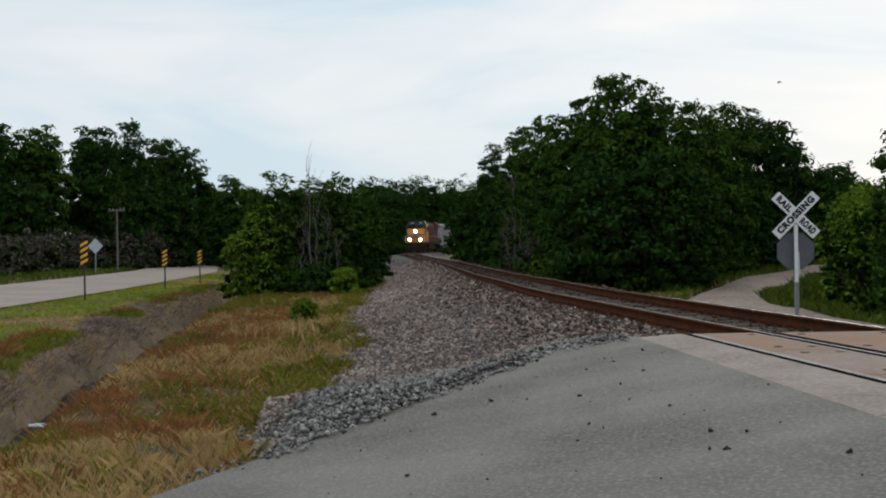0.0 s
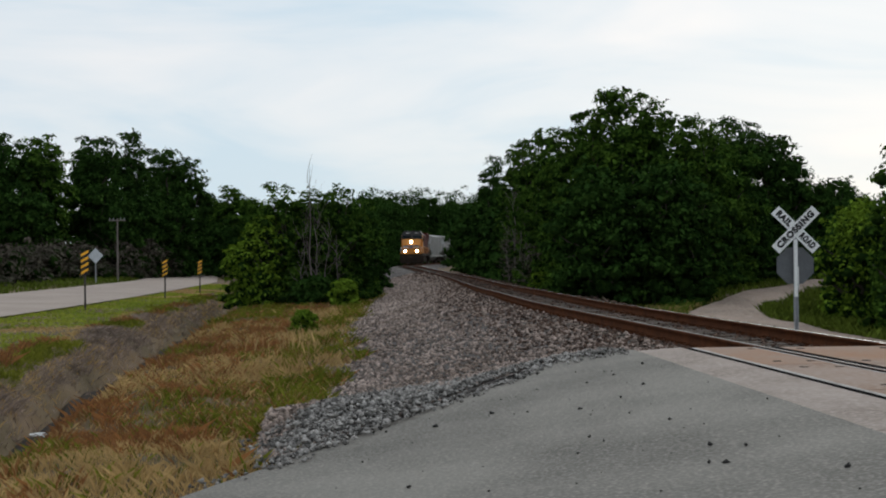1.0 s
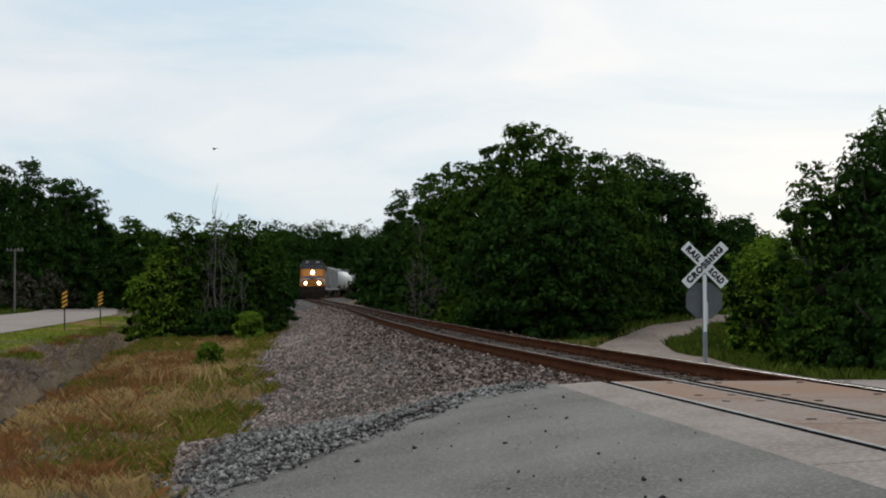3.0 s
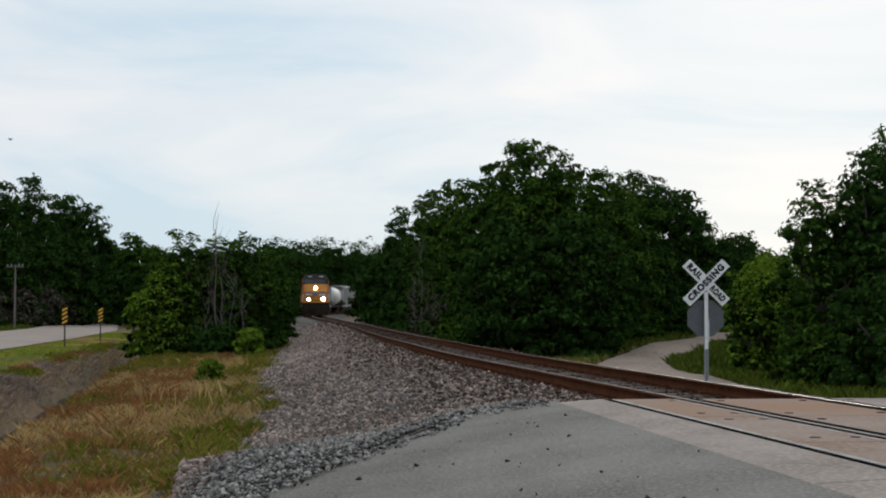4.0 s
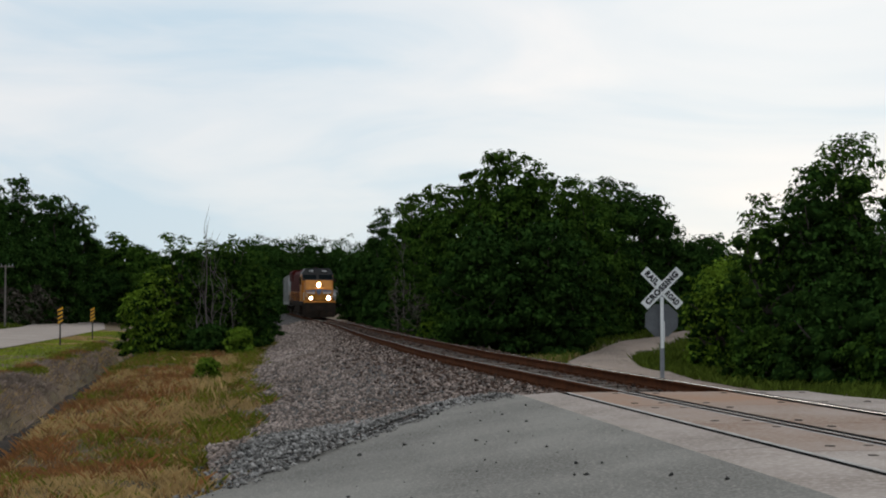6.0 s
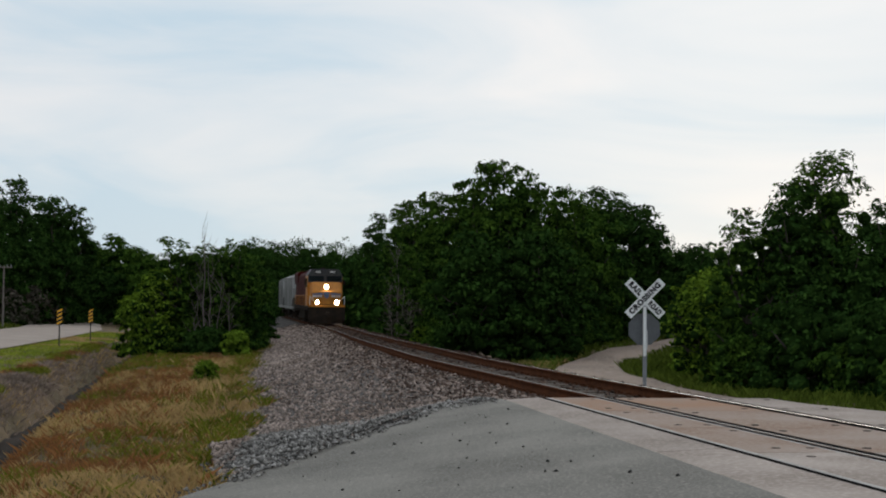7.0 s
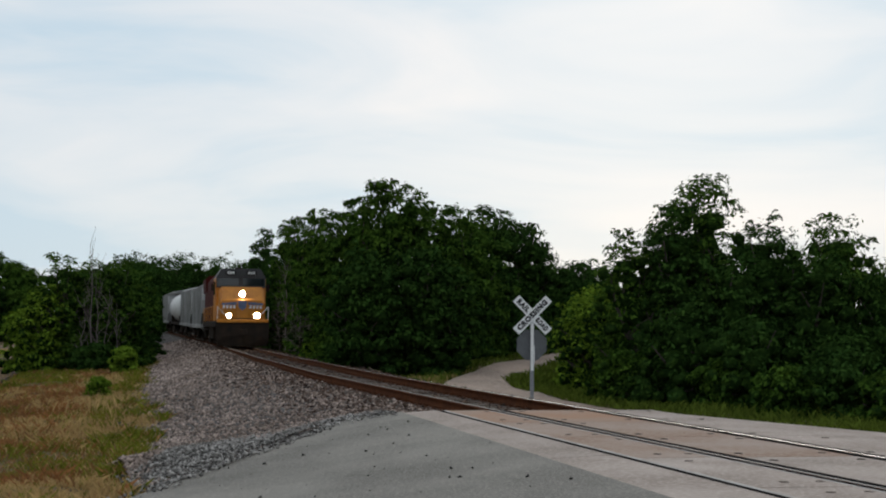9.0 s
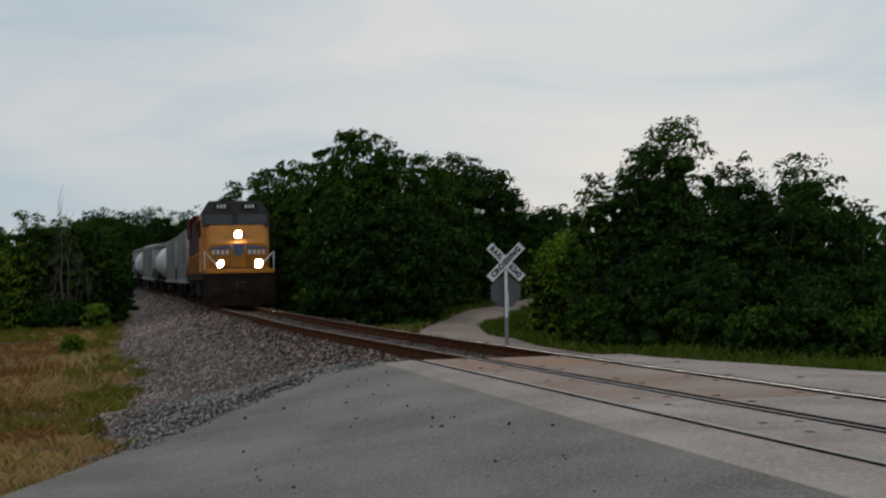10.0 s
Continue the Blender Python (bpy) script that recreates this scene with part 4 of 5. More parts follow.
for k, (nm, lb, m_, hh) in enumerate([("green_grass", "rank green grass on the railway verge", M_GRASS, 0.14), ("dry_grass", "dry straw-coloured grass on the verge", M_DRY, 0.14), ("rusty_grass", "reddish-brown seeding grass in the hollow", M_RED, 0.17), ("dead_brush", "matted grey-brown dead grass along the ditch", M_DEADBRUSH, 0.14)]):
    s = kinds == k
    blades(nm, lb, m_, x[s], y[s], hh * np.interp(y[s], [5, 22], [0.7, 1.0]) * RNG.uniform(0.4, 1.2, s.sum()) * np.where((u[s] > -6.4) & (k == 0), 1.45, 1.0) * np.clip(1 + 0.45 * field(x[s] * 1.3, y[s], 0.45), 0.35, 1.9), far_w[s], 0.9 if k == 3 else 0.6)
# mown strip between ditch and road
n = 45000
y = 20 + 90 * RNG.uniform(0, 1, n) ** 1.5
x = road_x(y) + 0.05 + (ditch_x(y) - 1.7 - road_x(y)) * RNG.uniform(0, 1, n)
s = field(x, y, 3.0) > -0.7
blades("mown_grass", "short yellow-green mown grass beside the road", M_MOWN, x[s], y[s], RNG.uniform(0.05, 0.13, s.sum()), np.interp(y[s], [20, 60, 110], [0.012, 0.025, 0.05]), 0.8)
blades("mown_straw", "pale straw among the mown roadside grass", M_DRY, x[~s], y[~s], RNG.uniform(0.05, 0.12, (~s).sum()), np.interp(y[~s], [20, 60, 110], [0.012, 0.025, 0.05]), 0.8)
# rough grass on the far side of the road
n = 9000
y = RNG.uniform(35, 128, n)
x = road_x(y) - 7.3 - 9.0 * RNG.uniform(0, 1, n)
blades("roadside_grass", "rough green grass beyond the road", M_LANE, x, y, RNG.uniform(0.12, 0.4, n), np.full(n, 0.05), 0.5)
# grass on both sides of the lane and by the wood
n = 42000
y = 12 + 70 * RNG.uniform(0, 1, n) ** 1.3
lane_mid, lane_half = np.interp(y, ys, mid_x), np.interp(y, ys, half)
side = RNG.uniform(0, 1, n) < 0.68
x = np.where(side, lane_mid + lane_half + RNG.uniform(-0.15, 3.0, n), lane_mid - lane_half - RNG.uniform(-0.15, 2.6, n))
ok = (x - cx(y) > 4.0) & ~((y < 27) & ~side)
x, y = x[ok], y[ok]
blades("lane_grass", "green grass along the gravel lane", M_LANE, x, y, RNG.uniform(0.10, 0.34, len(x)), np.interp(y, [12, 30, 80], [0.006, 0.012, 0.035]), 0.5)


# straw-coloured grass where the lane meets the wood
n = 2600
y = RNG.uniform(38, 48, n)
x = np.interp(y, ys, mid_x) - np.interp(y, ys, half) - RNG.uniform(0.0, 1.6, n)
blades("lane_straw", "pale dry grass beside the gravel lane", M_DRY, x, y, RNG.uniform(0.08, 0.24, n), np.full(n, 0.012), 0.6)


# ---- signs ----
def lettering(text, size, material, parent, m):
    """Black letters as a thin mesh."""
    cu = bpy.data.curves.new("lettering", "FONT")
    cu.body, cu.size, cu.align_x, cu.align_y, cu.extrude, cu.offset = text, size, "CENTER", "CENTER", 0.001, size * 0.07
    cu.space_character = 1.18
    tmp = bpy.data.objects.new("lettering_curve", cu)
    scene.collection.objects.link(tmp)
    me = bpy.data.meshes.new_from_object(tmp.evaluated_get(bpy.context.evaluated_depsgraph_get()))
    bpy.data.objects.remove(tmp)
    me.materials.clear()
    me.materials.append(material)
    ob = new("lettering", me)
    ob.parent = parent
    ob.matrix_basis = m
    return ob


def crossbuck(x, y, turn):
    base = float(ground_z(np.array(x), np.array(y))) + 0.03
    ob = tagged(new("crossbuck_sign"), "white railroad crossing crossbuck on a steel post, stop sign behind", "crossing sign")
    ob.matrix_basis = pose(x, y, base, 0, 0, turn)
    h = 1.52 - base
    post_bm = prism([(-0.05, -0.03), (-0.03, -0.03), (-0.025, 0.015), (0.025, 0.015), (0.03, -0.03), (0.05, -0.03), (0.04, 0.03), (-0.04, 0.03)], 0, 1)
    for v in post_bm.verts:
        v.co = Vector((v.co.x * 0.95, v.co.z, v.co.y * (h + 0.12) - 0.1 * (v.co.y < 0.5)))
    bmesh.ops.recalc_face_normals(post_bm, faces=post_bm.faces)
    part("post", post_bm, M_GALV, ob, "galvanised steel post")
    part("reflective_strip", boxed(-0.035, 0.035, -0.05, -0.042, h - 1.36, h - 0.2, 0.003), M_SIGNWHITE, ob, "white reflective strip")
    part("reflective_strip", boxed(0.04, 0.075, 0.035, 0.04, h - 1.2, h - 0.75, 0.002), M_SIGNWHITE, ob, "white reflective strip")
    part("collar", boxed(-0.06, 0.06, -0.04, 0.04, 0.0, 0.22, 0.01), M_POST, ob, "dark base sleeve")
    for ang, text, off, parts_ in ((-45, "", -0.056, (("RAIL", -0.325), ("ROAD", 0.325))), (45, "CROSSING", -0.066, (("CROSSING", 0.0),))):
        bl = part("blade", boxed(-0.575, 0.575, -0.004, 0.004, -0.11, 0.11, 0.002), M_SIGNWHITE, ob)
        bl.matrix_basis = Matrix.Translation((0, off, h)) @ Matrix.Rotation(radians(-ang), 4, "Y")
        for word, dx in parts_:
            size = 0.172
            lt = lettering(word, size, M_BLACK, bl, Matrix.Translation((dx, -0.0065, 0)) @ Matrix.Rotation(radians(90), 4, "X"))
            w_ = max(v.co.x for v in lt.data.vertices) - min(v.co.x for v in lt.data.vertices)
            want = 0.98 if word == "CROSSING" else 0.37
            lt.matrix_basis = lt.matrix_basis @ Matrix.Diagonal((want / w_, 1.0, 1.0, 1.0))
    octo = bmesh.new()
    bmesh.ops.create_cone(octo, cap_ends=True, segments=8, radius1=0.40, radius2=0.40, depth=0.004, matrix=Matrix.Translation((0, 0.05, h - 0.73)) @ Matrix.Rotation(radians(90), 4, "X") @ Matrix.Rotation(radians(22.5), 4, "Z"))
    part("stop_sign_back", octo, M_SIGNBACK, ob, "grey metal back of an eight-sided sign")
    for dz in (0.0, -0.06):
        part("bolt", rod(bmesh.new(), (0, -0.075, h + dz), (0, -0.065, h + dz), 0.012), M_GALV, ob)
    return ob


crossbuck(7.42, 26.7, -6)


def marker(x, y, centre, k=1.0):
    """A striped object marker on a post at the road's edge."""
    base = float(ground_z(np.array(x), np.array(y)))
    ob = tagged(new("object_marker"), "yellow and black striped object marker on a dark post", "road sign", "object markers")
    ob.location = (x, y, base)
    c = centre - base
    part("post", boxed(-0.035, 0.035, -0.02, 0.02, -0.2, c + 0.3), M_POST, ob)
    panel = part("panel", boxed(-0.155 * k, 0.155 * k, -0.03, -0.022, c - 0.46 * k, c + 0.46 * k, 0.002), M_BLACK, ob, "black sign panel")
    for i in range(4):
        z = c - 0.36 * k + i * 0.235 * k
        st = prism([(-0.145 * k, z - 0.10 * k), (0.145 * k, z + 0.06 * k), (0.145 * k, z + 0.17 * k), (-0.145 * k, z + 0.01 * k)], -0.0345, -0.031)
        part("stripe", st, M_YELLOW, panel, "yellow reflective stripe")
    return ob


marker(-13.7, 52.8, 0.95)
marker(-13.75, 69, 0.62, 0.9)
marker(-14.2, 82, 0.58, 0.9)


def warning_sign(x, y, centre):
    base = float(ground_z(np.array(x), np.array(y)))
    ob = tagged(new("diamond_sign"), "grey back of a diamond road sign on a post", "road sign")
    ob.location = (x, y, base)
    c = centre - base
    part("post", boxed(-0.04, 0.04, -0.03, 0.03, -0.2, c + 0.3), M_GALV, ob)
    bm = bmesh.new()
    box(bm, -0.42, 0.42, -0.045, -0.038, -0.42, 0.42, 0.003)
    bmesh.ops.rotate(bm, verts=bm.verts, cent=(0, 0, 0), matrix=Matrix.Rotation(radians(45), 3, "Y"))
    bmesh.ops.translate(bm, verts=bm.verts, vec=(0, 0, c))
    part("panel", bm, mat("pale_sign_back", (0.50, 0.52, 0.55), (0.42, 0.44, 0.47), 4.0, 0.45, metal=0.2), ob)
    return ob


warning_sign(-26.0, 104, 1.45)


def utility_pole(x, y, top):
    base = float(ground_z(np.array(x), np.array(y)))
    ob = tagged(new("utility_pole"), "weathered wooden utility pole with a crossarm", "utility pole")
    ob.location = (x, y, base)
    h = top - base
    part("pole", rod(bmesh.new(), (0, 0, -0.3), (0, 0, h), 0.085, 0.06, 10), M_WOODPOLE, ob)
    part("crossarm", boxed(-0.7, 0.7, -0.14, -0.06, h - 0.22, h - 0.12, 0.01), M_WOODPOLE, ob)
    for dx in (-0.6, -0.3, 0.3, 0.6):
        part("insulator", rod(bmesh.new(), (dx, -0.1, h - 0.12), (dx, -0.1, h + 0.06), 0.035, 0.025, 8), M_GALV, ob)
    return ob


utility_pole(-26.4, 113, 4.6)

# tall dead stalks on the verge
n = 110
y = RNG.normal(29.5, 2.6, n)
x = cx(y) - 5.6 - np.abs(RNG.normal(0, 0.7, n))
blades("dead_stalks", "tall pale dead stalks standing on the verge", M_DRY, x, y, RNG.uniform(0.25, 0.6, n), np.full(n, 0.004), 0.2)

# a white scrap lying in the ditch grass
bm = bmesh.new()
bmesh.ops.create_icosphere(bm, subdivisions=2, radius=0.12)
for v in bm.verts:
    v.co = Vector((v.co.x * 1.7, v.co.y * 0.8, v.co.z * 0.45)) * (1 + 0.35 * noise.noise(v.co * 14))
litter = tagged(part("plastic_scrap", bm, M_LITTER), "crumpled white plastic scrap lying in dry grass", "litter")
litter.location = (-6.5, 21.6, float(ground_z(np.array(-6.5), np.array(21.6))) + 0.24)


# ---- train ----
def wheelset(parent, y, r=0.5):
    bm = bmesh.new()
    for sx in (-0.72, 0.72):
        rod(bm, (sx - 0.06, y, r), (sx + 0.06, y, r), r, r, 20)
        rod(bm, (sx - math.copysign(0.07, sx) - 0.015, y, r), (sx - math.copysign(0.07, sx) + 0.015, y, r), r + 0.02, r + 0.02, 20)
    rod(bm, (-0.8, y, r), (0.8, y, r), 0.08)
    return part("wheelset", bm, M_STEELW, parent)


def truck(parent, y, axles, r=0.5):
    """A bogie: side frames, bolster, springs and its wheelsets."""
    L = max(axles) + 0.6
    bm = bmesh.new()
    for sx in (-1, 1):
        prof = [(-L, 0.62), (-L * 0.55, 0.35), (L * 0.55, 0.35), (L, 0.62), (L, 0.78), (L * 0.5, 0.95), (-L * 0.5, 0.95), (-L, 0.78)]
        b2 = prism(prof, sx * 0.95, sx * 1.12, "x")
        me = bpy.data.meshes.new("tmp")
        b2.to_mesh(me)
        b2.free()
        bm.from_mesh(me)
        bpy.data.meshes.remove(me)
    box(bm, -1.05, 1.05, -0.25, 0.25, 0.55, 1.0)
    ob = part("truck", bm, M_GRIME, parent)
    ob.location.y = y
    for a in axles:
        wheelset(ob, a, r)
    return ob


def locomotive():
    """A six-axle road engine, nose towards -y, rail height at z = 0."""
    ob = tagged(new("locomotive"), "yellow-nosed diesel freight locomotive with lit headlights, dark red hood", "locomotive")
    part("underframe", boxed(-1.5, 1.5, 0.5, 21.8, 1.15, 1.5, 0.03), M_GRIME, ob)
    part("fuel_tank", prism([(-1.35, 0.45), (-1.0, 0.25), (1.0, 0.25), (1.35, 0.45), (1.35, 1.15), (-1.35, 1.15)], 8.0, 14.0), M_GRIME, ob)
    truck(ob, 4.3, (-1.9, 0.0, 1.9))
    truck(ob, 18.0, (-1.9, 0.0, 1.9))
    # front: pilot, plow, steps, coupler
    part("pilot", prism([(-1.52, 0.55), (-1.2, 0.18), (1.2, 0.18), (1.52, 0.55), (1.52, 1.5), (-1.52, 1.5)], 0.35, 0.6), M_GRIME, ob)
    plow = bmesh.new()
    for sx in (-1, 1):
        q = [plow.verts.new(p) for p in ((0, -0.25, 0.12), (sx * 1.45, 0.3, 0.12), (sx * 1.45, 0.42, 0.62), (0, 0.1, 0.75))]
        plow.faces.new(q if sx > 0 else q[::-1])
    bmesh.ops.solidify(plow, geom=plow.faces[:], thickness=0.03)
    part("snow_plow", plow, M_GRIME, ob)
    coup = boxed(-0.12, 0.12, -0.45, 0.4, 0.78, 1.0, 0.02)
    box(coup, -0.2, 0.2, -0.6, -0.35, 0.72, 1.06, 0.04)
    part("coupler", coup, M_GRIME, ob)
    part("anticlimber", boxed(-1.5, 1.5, 0.25, 0.5, 1.42, 1.6, 0.03), M_LOCOYEL, ob)
    for sx in (-1, 1):
        st = bmesh.new()
        for k in range(4):
            box(st, *sorted((sx * 1.12, sx * 1.55)), 0.45, 1.0, 0.35 + k * 0.33, 0.39 + k * 0.33)
        box(st, *sorted((sx * 1.5, sx * 1.55)), 0.42, 0.5, 0.3, 1.5)
        box(st, *sorted((sx * 1.5, sx * 1.55)), 0.96, 1.03, 0.3, 1.5)
        part("steps", st, M_GRIME, ob)
        rl = bmesh.new()
        rod(rl, (sx * 1.48, 0.35, 1.5), (sx * 1.48, 0.35, 2.3), 0.022)
        rod(rl, (sx * 1.48, 0.35, 2.3), (sx * 0.75, 0.35, 1.55), 0.022)
        rod(rl, (sx * 1.48, 0.35, 1.55), (sx * 0.5, 0.35, 1.55), 0.03)
        part("handrail", rl, M_WHITELINE, ob, "white handrail")
        side_rail = bmesh.new()
        rod(side_rail, (sx * 1.5, 5.6, 2.35), (sx * 1.5, 21.3, 2.35), 0.02)
        for k in range(9):
            rod(side_rail, (sx * 1.5, 5.6 + k * 1.96, 1.5), (sx * 1.5, 5.6 + k * 1.96, 2.35), 0.02)
        part("handrail", side_rail, M_LOCOYEL, ob)
    # nose and cab
    nose = prism([(0.95, 1.5), (0.85, 2.55), (1.5, 3.42), (3.0, 3.42), (3.0, 1.5)], -1.3, 1.3, "x")
    bmesh.ops.bevel(nose, geom=nose.edges[:], offset=0.12, segments=2, affect="EDGES")
    part("nose", nose, M_LOCOYEL, ob, "yellow nose")
    part("nose_door", boxed(-0.33, 0.33, 0.80, 0.86, 1.6, 2.5, 0.02), M_LOCOYEL, ob)
    for sx in (-1, 1):
        part("wing_emblem", prism([(sx * 0.32, 2.40), (sx * 1.24, 2.40), (sx * 1.20, 2.50), (sx * 0.32, 2.57)], 0.80, 0.835), M_BLUE, ob, "dark blue stripe on the nose")
        for k in range(4):
            x0 = 0.42 + k * 0.2
            part("wing_bar", prism([(sx * x0, 2.20), (sx * (x0 + 0.12), 2.20), (sx * (x0 + 0.12), 2.37), (sx * x0, 2.37)], 0.80, 0.85), M_WHITELINE, ob, "pale bar of the nose emblem")
    part("shield_emblem", prism([(-0.26, 2.62), (0.26, 2.62), (0.22, 2.25), (0.0, 2.1), (-0.22, 2.25)], 0.765, 0.79), M_BLUE, ob, "dark shield shape on the nose")
    cab = prism([(-1.5, 1.5), (1.5, 1.5), (1.5, 3.95), (1.15, 4.45), (-1.15, 4.45), (-1.5, 3.95)], 2.6, 5.2)
    bmesh.ops.bevel(cab, geom=[e for e in cab.edges if abs(e.verts[0].co.y - e.verts[1].co.y) < 0.01], offset=0.05, segments=2, affect="EDGES")
    part("cab", cab, M_LOCOYEL, ob, "yellow cab")
    part("cab_roof", prism([(-1.52, 3.93), (-1.16, 4.48), (1.16, 4.48), (1.52, 3.93), (1.3, 4.0), (-1.3, 4.0)], 2.45, 5.3), M_LOCOGREY, ob, "grey cab roof")
    part("cab_front", boxed(-1.47, 1.47, 2.48, 2.62, 3.4, 4.02, 0.03), M_LOCOGREY, ob, "grey window band")
    for x0, x1 in ((-1.38, -0.12), (0.12, 1.38)):
        part("windshield", boxed(x0, x1, 2.455, 2.48, 3.50, 3.92, 0.01), M_GLASS, ob, "dark cab windscreen")
    for sx in (-1, 1):
        part("side_window", boxed(*sorted((sx * 1.49, sx * 1.515)), 3.0, 4.8, 3.0, 3.75, 0.01), M_GLASS, ob)
        nb = part("number_board", boxed(sx * 0.62 - 0.32, sx * 0.62 + 0.32, 2.36, 2.5, 4.12, 4.36, 0.02), M_BLACK, ob, "black number board with pale bars")
        for k in range(3):
            part("number_bar", boxed(sx * 0.62 - 0.2 + k * 0.15, sx * 0.62 - 0.1 + k * 0.15, 2.352, 2.36, 4.17, 4.31), M_WHITELINE, nb)
        mir = boxed(*sorted((sx * 1.55, sx * 1.75)), 2.9, 2.95, 3.2, 3.6, 0.01)
        part("mirror", mir, M_GRIME, ob)

    def lamp(x, y, z, r):
        h = part("lamp_housing", rod(bmesh.new(), (x, y + 0.2, z), (x, y, z), r + 0.05, r + 0.05, 20), M_GRIME, ob)
        part("lamp_lens", rod(bmesh.new(), (x, y, z), (x, y - 0.02, z), r, r * 0.9, 20), M_LAMP, h, "glowing headlamp lens")

    lamp(0.0, 1.0, 3.02, 0.15)
    lamp(-0.82, 0.22, 1.80, 0.125)
    lamp(0.82, 0.22, 1.80, 0.15)
    part("lamp_bracket", boxed(-0.95, 0.95, 0.3, 0.42, 1.56, 1.66, 0.01), M_GRIME, ob)
    # long hood, radiator, fans, horn
    part("hood", prism([(-1.4, 1.5), (1.4, 1.5), (1.4, 4.0), (1.15, 4.3), (-1.15, 4.3), (-1.4, 4.0)], 8.4, 21.2), M_MAROON, ob, "dark red engine hood")
    part("equipment_cabinet", prism([(-1.45, 1.5), (1.45, 1.5), (1.45, 4.0), (1.2, 4.35), (-1.2, 4.35), (-1.45, 4.0)], 5.25, 8.4), M_MAROON, ob, "dark red equipment cabinet")
    part("radiator", prism([(-1.5, 3.4), (1.5, 3.4), (1.55, 4.3), (1.3, 4.5), (-1.3, 4.5), (-1.55, 4.3)], 16.5, 21.3), M_MAROON, ob)
    for sx in (-1, 1):
        for k in range(8):
            y0 = 8.8 + k * 0.95
            part("hood_door", boxed(*sorted((sx * 1.4, sx * 1.42)), y0, y0 + 0.88, 1.75, 3.5, 0.006), M_MAROON, ob)
    part("roof_hatch", boxed(-0.7, 0.7, 8.6, 16.2, 4.3, 4.37, 0.02), M_LOCOGREY, ob, "grey hood top")
    for k in range(3):
        part("fan", rod(bmesh.new(), (0, 17.3 + k * 1.5, 4.5), (0, 17.3 + k * 1.5, 4.62), 0.62, 0.6, 20), M_GRIME, ob)
    horn = bmesh.new()
    for dx in (-0.12, 0, 0.12):
        rod(horn, (dx, 5.4, 4.55), (dx, 5.0, 4.58), 0.03, 0.08)
    box(horn, -0.2, 0.2, 5.35, 5.5, 4.4, 4.6)
    part("horn", horn, M_GRIME, ob)
    return ob


def hopper(name="hopper_car"):
    """A ribbed covered hopper, near end at y = 0, rail height at z = 0."""
    ob = tagged(new(name), "pale grey ribbed covered hopper wagon", "freight wagon", "wagons of the train")
    body = prism([(0.6, 3.2), (1.6, 4.35), (14.4, 4.35), (15.4, 3.2), (15.4, 2.2), (13.0, 1.25), (3.0, 1.25), (0.6, 2.2)], -1.5, 1.5, "x")
    part("body", body, M_HOPPER, ob)
    part("roof", prism([(-1.5, 4.35), (-0.9, 4.6), (0.9, 4.6), (1.5, 4.35)], 0.9, 15.1), M_HOPPER, ob)
    part("roof_walk", boxed(-0.4, 0.4, 0.4, 15.6, 4.62, 4.68), M_GALV, ob)
    for sx in (-1, 1):
        for k in range(9):
            y0 = 2.0 + k * 1.5
            part("rib", boxed(*sorted((sx * 1.5, sx * 1.58)), y0 - 0.06, y0 + 0.06, 1.4, 4.3), M_HOPPER, ob)
        part("side_sill", boxed(*sorted((sx * 1.4, sx * 1.55)), 0.3, 15.7, 1.1, 1.35), M_HOPPER, ob)
    for k in range(3):
        c = 4.2 + k * 3.8
        bm = bmesh.new()
        bmesh.ops.create_cone(bm, cap_ends=True, segments=4, radius1=0.6, radius2=1.7, depth=0.8, matrix=Matrix.Translation((0, c, 0.9)) @ Matrix.Rotation(radians(45), 4, "Z"))
        part("discharge_gate", bm, M_HOPPER, ob)
    lad = bmesh.new()
    for sx in (-1.3, -0.9):
        rod(lad, (sx, 0.5, 1.1), (sx, 0.75, 4.3), 0.025)
    for k in range(9):
        rod(lad, (-1.3, 0.55 + k * 0.02, 1.3 + k * 0.34), (-0.9, 0.55 + k * 0.02, 1.3 + k * 0.34), 0.02)
    part("ladder", lad, M_GALV, ob)
    part("end_platform", boxed(-1.4, 1.4, 0.1, 1.6, 1.05, 1.2), M_GRIME, ob)
    part("coupler", boxed(-0.12, 0.12, -0.6, 0.3, 0.78, 1.0, 0.02), M_GRIME, ob)
    truck(ob, 2.4, (-0.9, 0.9), 0.45)
    truck(ob, 13.6, (-0.9, 0.9), 0.45)
    return ob


def tank_car():
    ob = tagged(new("tank_car"), "white cylindrical tank wagon", "freight wagon", "wagons of the train")
    bm = rod(bmesh.new(), (0, 1.0, 2.75), (0, 15.0, 2.75), 1.5, 1.5, 28)
    bmesh.ops.bevel(bm, geom=[e for e in bm.edges if abs(e.verts[0].co.y - e.verts[1].co.y) < 0.01], offset=0.35, segments=3, affect="EDGES")
    part("tank", bm, M_TANK, ob, smooth=True)
    part("dome", rod(bmesh.new(), (0, 8, 4.2), (0, 8, 4.65), 0.5, 0.5, 16), M_TANK, ob)
    part("walkway", boxed(-0.8, 0.8, 6.8, 9.2, 4.2, 4.26), M_GALV, ob)
    part("underframe", boxed(-1.3, 1.3, 0.2, 15.8, 1.05, 1.3), M_GRIME, ob)
    for y in (2.4, 13.6):
        part("saddle", boxed(-1.3, 1.3, y - 0.3, y + 0.3, 1.3, 2.0), M_GRIME, ob)
    part("coupler", boxed(-0.12, 0.12, -0.6, 0.3, 0.78, 1.0, 0.02), M_GRIME, ob)
    truck(ob, 2.4, (-0.9, 0.9), 0.45)
    truck(ob, 13.6, (-0.9, 0.9), 0.45)
    return ob


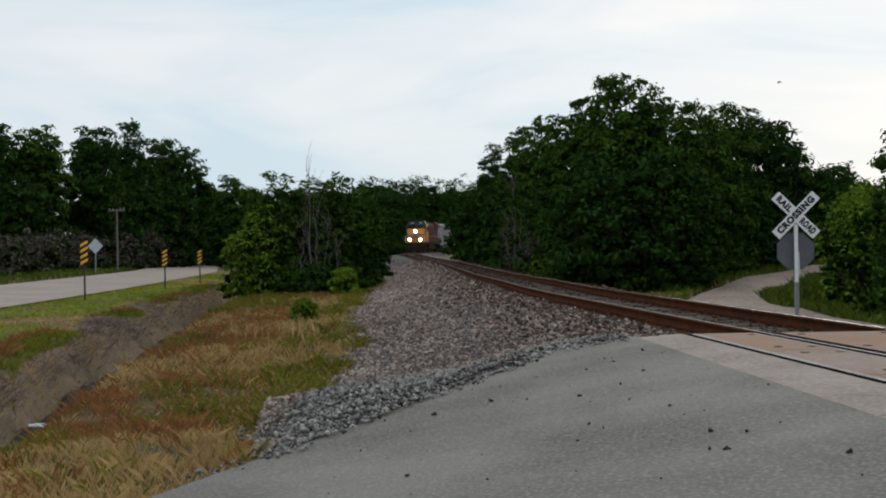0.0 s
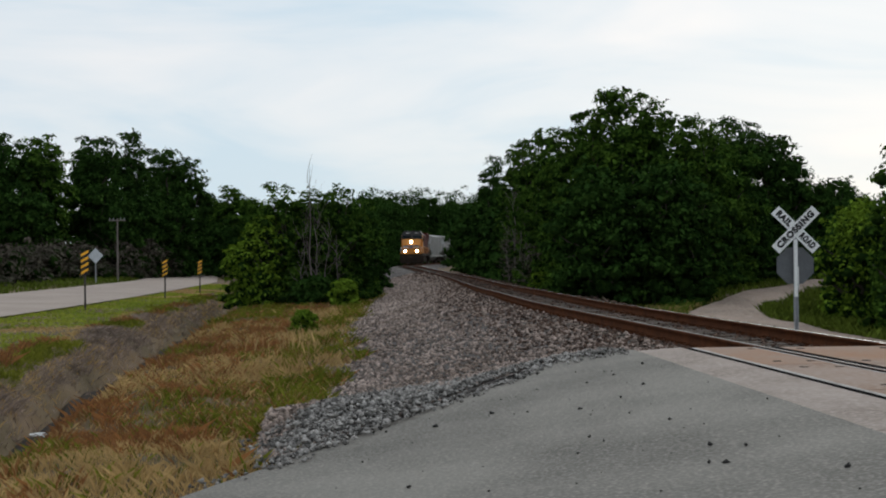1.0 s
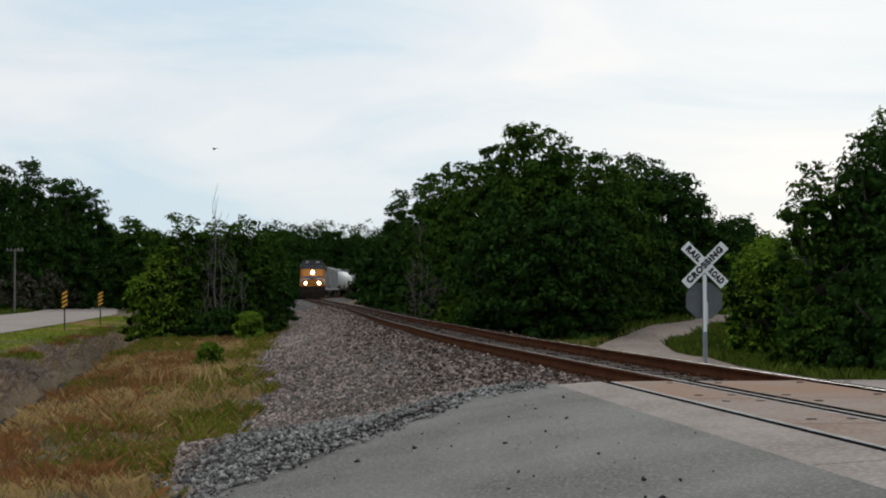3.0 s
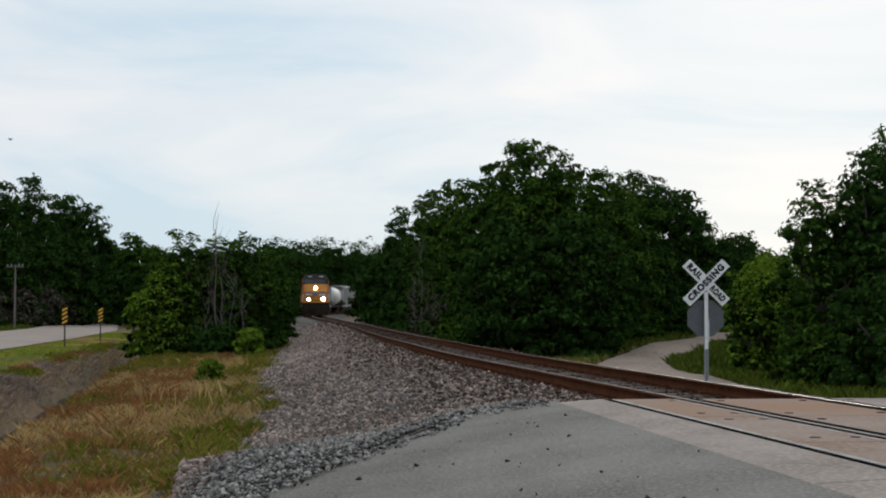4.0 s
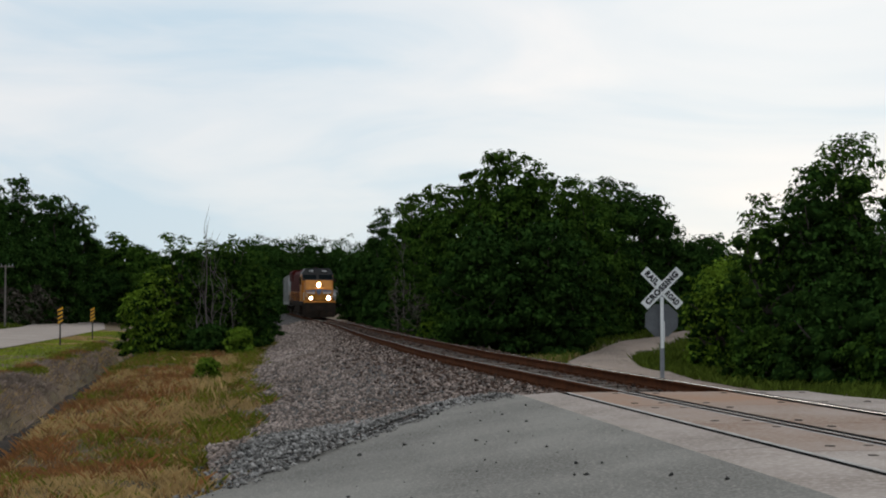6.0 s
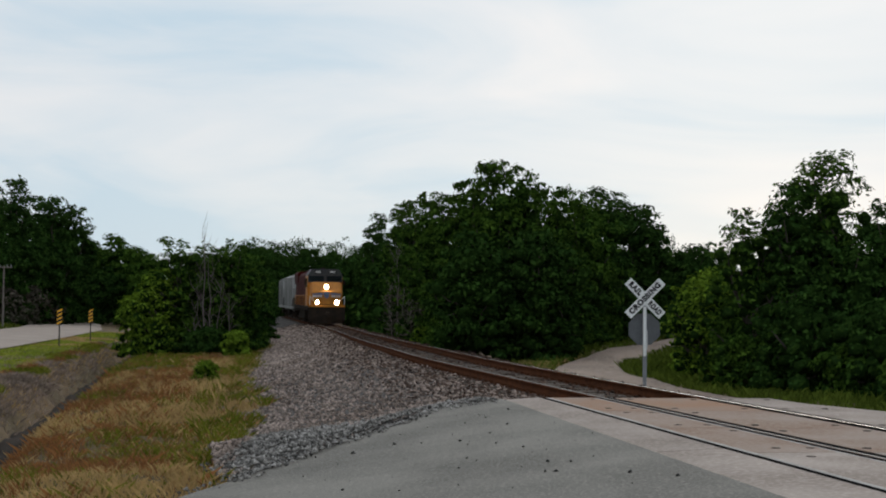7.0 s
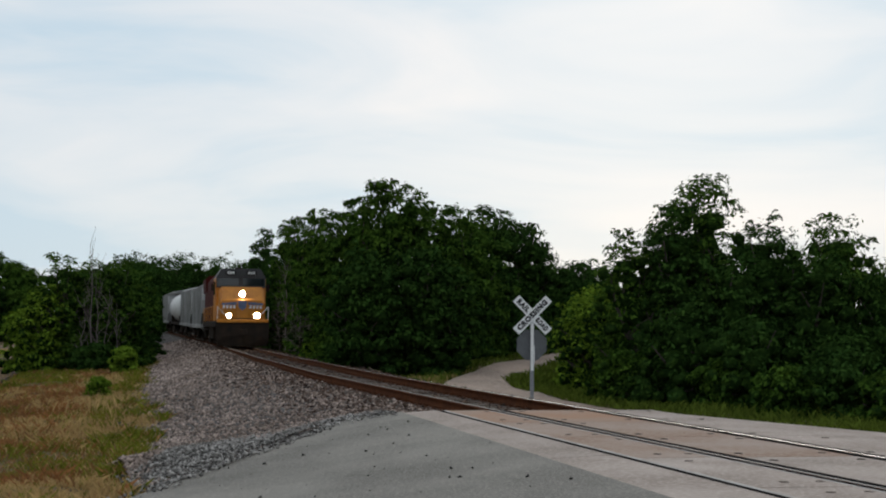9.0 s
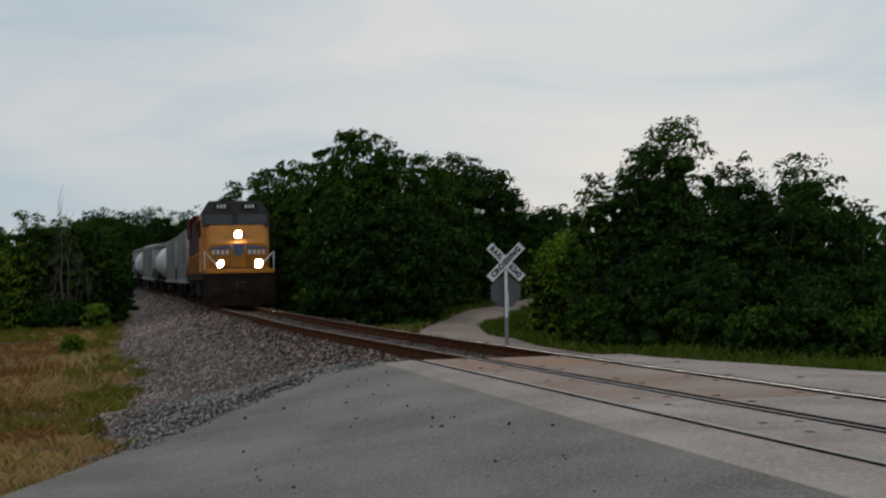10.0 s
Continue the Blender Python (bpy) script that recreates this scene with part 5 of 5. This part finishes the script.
engine = locomotive()
engine.scale.z = 1.06
wagon = hopper()
tank = tank_car()
# each wagon with its distance behind the engine's nose and its length
consist = [(engine, 0.0, 22.0), (wagon, 22.8, 16.0)]
at_ = 22.8 + 16.6
for kind in ("h", "t", "h", "t", "h", "h", "t", "h"):
    car = copy_thing(wagon if kind == "h" else tank, Matrix.Identity(4))
    consist.append((car, at_, 16.0))
    at_ += 16.6
consist.append((tank, at_, 16.0))

# where the nose of the engine is, by its y, over time
NOSE = np.array([(0.0, 205.0), (1.0, 192.0), (2.5, 172.0), (3.5, 159.5), (4.5, 147.0), (5.5, 132.0), (6.5, 117.0), (7.5, 102.0), (8.0, 93.5), (9.0, 74.5), (9.5, 64.0), (10.0, 53.0)])


def on_track(s, length):
    """The pose of a wagon whose near end is s metres along the line."""
    a, b = s + length * 0.18, s + length * 0.82
    ya, yb = np.interp([a, b], DENSE_S, DENSE_Y)
    pa, pb = Vector((float(cx(ya)), ya, float(line_z(ya)))), Vector((float(cx(yb)), yb, float(line_z(yb))))
    d = (pb - pa).normalized()
    p = pa - d * (length * 0.18)
    return pose(p.x, p.y, p.z, math.degrees(math.asin(d.z)), 0, math.degrees(math.atan2(-d.x, d.y)))


def bird():
    """A small dark bird, flying towards -x."""
    ob = tagged(new("bird"), "small dark bird gliding high over the track", "bird")
    body = bmesh.new()
    bmesh.ops.create_icosphere(body, subdivisions=2, radius=0.05)
    for v in body.verts:
        v.co = Vector((v.co.x * (2.2 if v.co.x < 0 else 3.0), v.co.y * 0.8, v.co.z * 0.8))
        v.co.z *= 1.0 - max(0.0, v.co.x) * 3.0
    part("body", body, M_BLACK, ob, smooth=True)
    part("beak", rod(bmesh.new(), (-0.10, 0, 0), (-0.14, 0, -0.006), 0.014, 0.002, 6), M_BLACK, ob)
    tail = bmesh.new()
    box(tail, 0.10, 0.21, -0.03, 0.03, -0.004, 0.004)
    part("tail", tail, M_BLACK, ob)
    wings = []
    for sy in (-1, 1):
        w = bmesh.new()
        prof = [(-0.06, 0.02), (-0.07, 0.12), (-0.03, 0.26), (0.03, 0.29), (0.06, 0.12), (0.07, 0.02)]
        lo = [w.verts.new((x, sy * y, 0.012 - 0.006)) for x, y in prof]
        hi = [w.verts.new((x, sy * y, 0.012 + 0.006 * (1 - y))) for x, y in prof]
        w.faces.new(lo)
        w.faces.new(hi[::-1])
        for i in range(6):
            j = (i + 1) % 6
            w.faces.new((lo[i], hi[i], hi[j], lo[j]))
        bmesh.ops.recalc_face_normals(w, faces=w.faces)
        wings.append((sy, part("wing", w, M_BLACK, ob)))
    return ob, wings


flyer, flyer_wings = bird()


def motions():
    way = [(0.0, 20.8, 10.5), (0.6, 17.3, 10.4), (1.8, 6.0, 10.0), (2.0, 3.9, 9.65), (2.5, -1.5, 9.4), (2.7, -3.8, 9.3), (3.8, -16.8, 10.6), (6.0, -43.0, 12.5), (8.0, -67.0, 14.0), (10.0, -90.0, 15.0)]
    walk(flyer, [(t, pose(x, 80, z, 0, 0, 8)) for t, x, z in way])
    for sy, wing in flyer_wings:
        walk(wing, [(k * 0.25, pose(0, 0, 0, sy * (24 if k % 2 else -14), 0, 0)) for k in range(41)])
    for car, behind, length in consist:
        rows = []
        for k in range(21):
            t = k * 0.5
            s = float(np.interp(np.interp(t, NOSE[:, 0], NOSE[:, 1]), DENSE_Y, DENSE_S))
            rows.append((t, on_track(s + behind, length)))
        walk(car, rows)


motions()
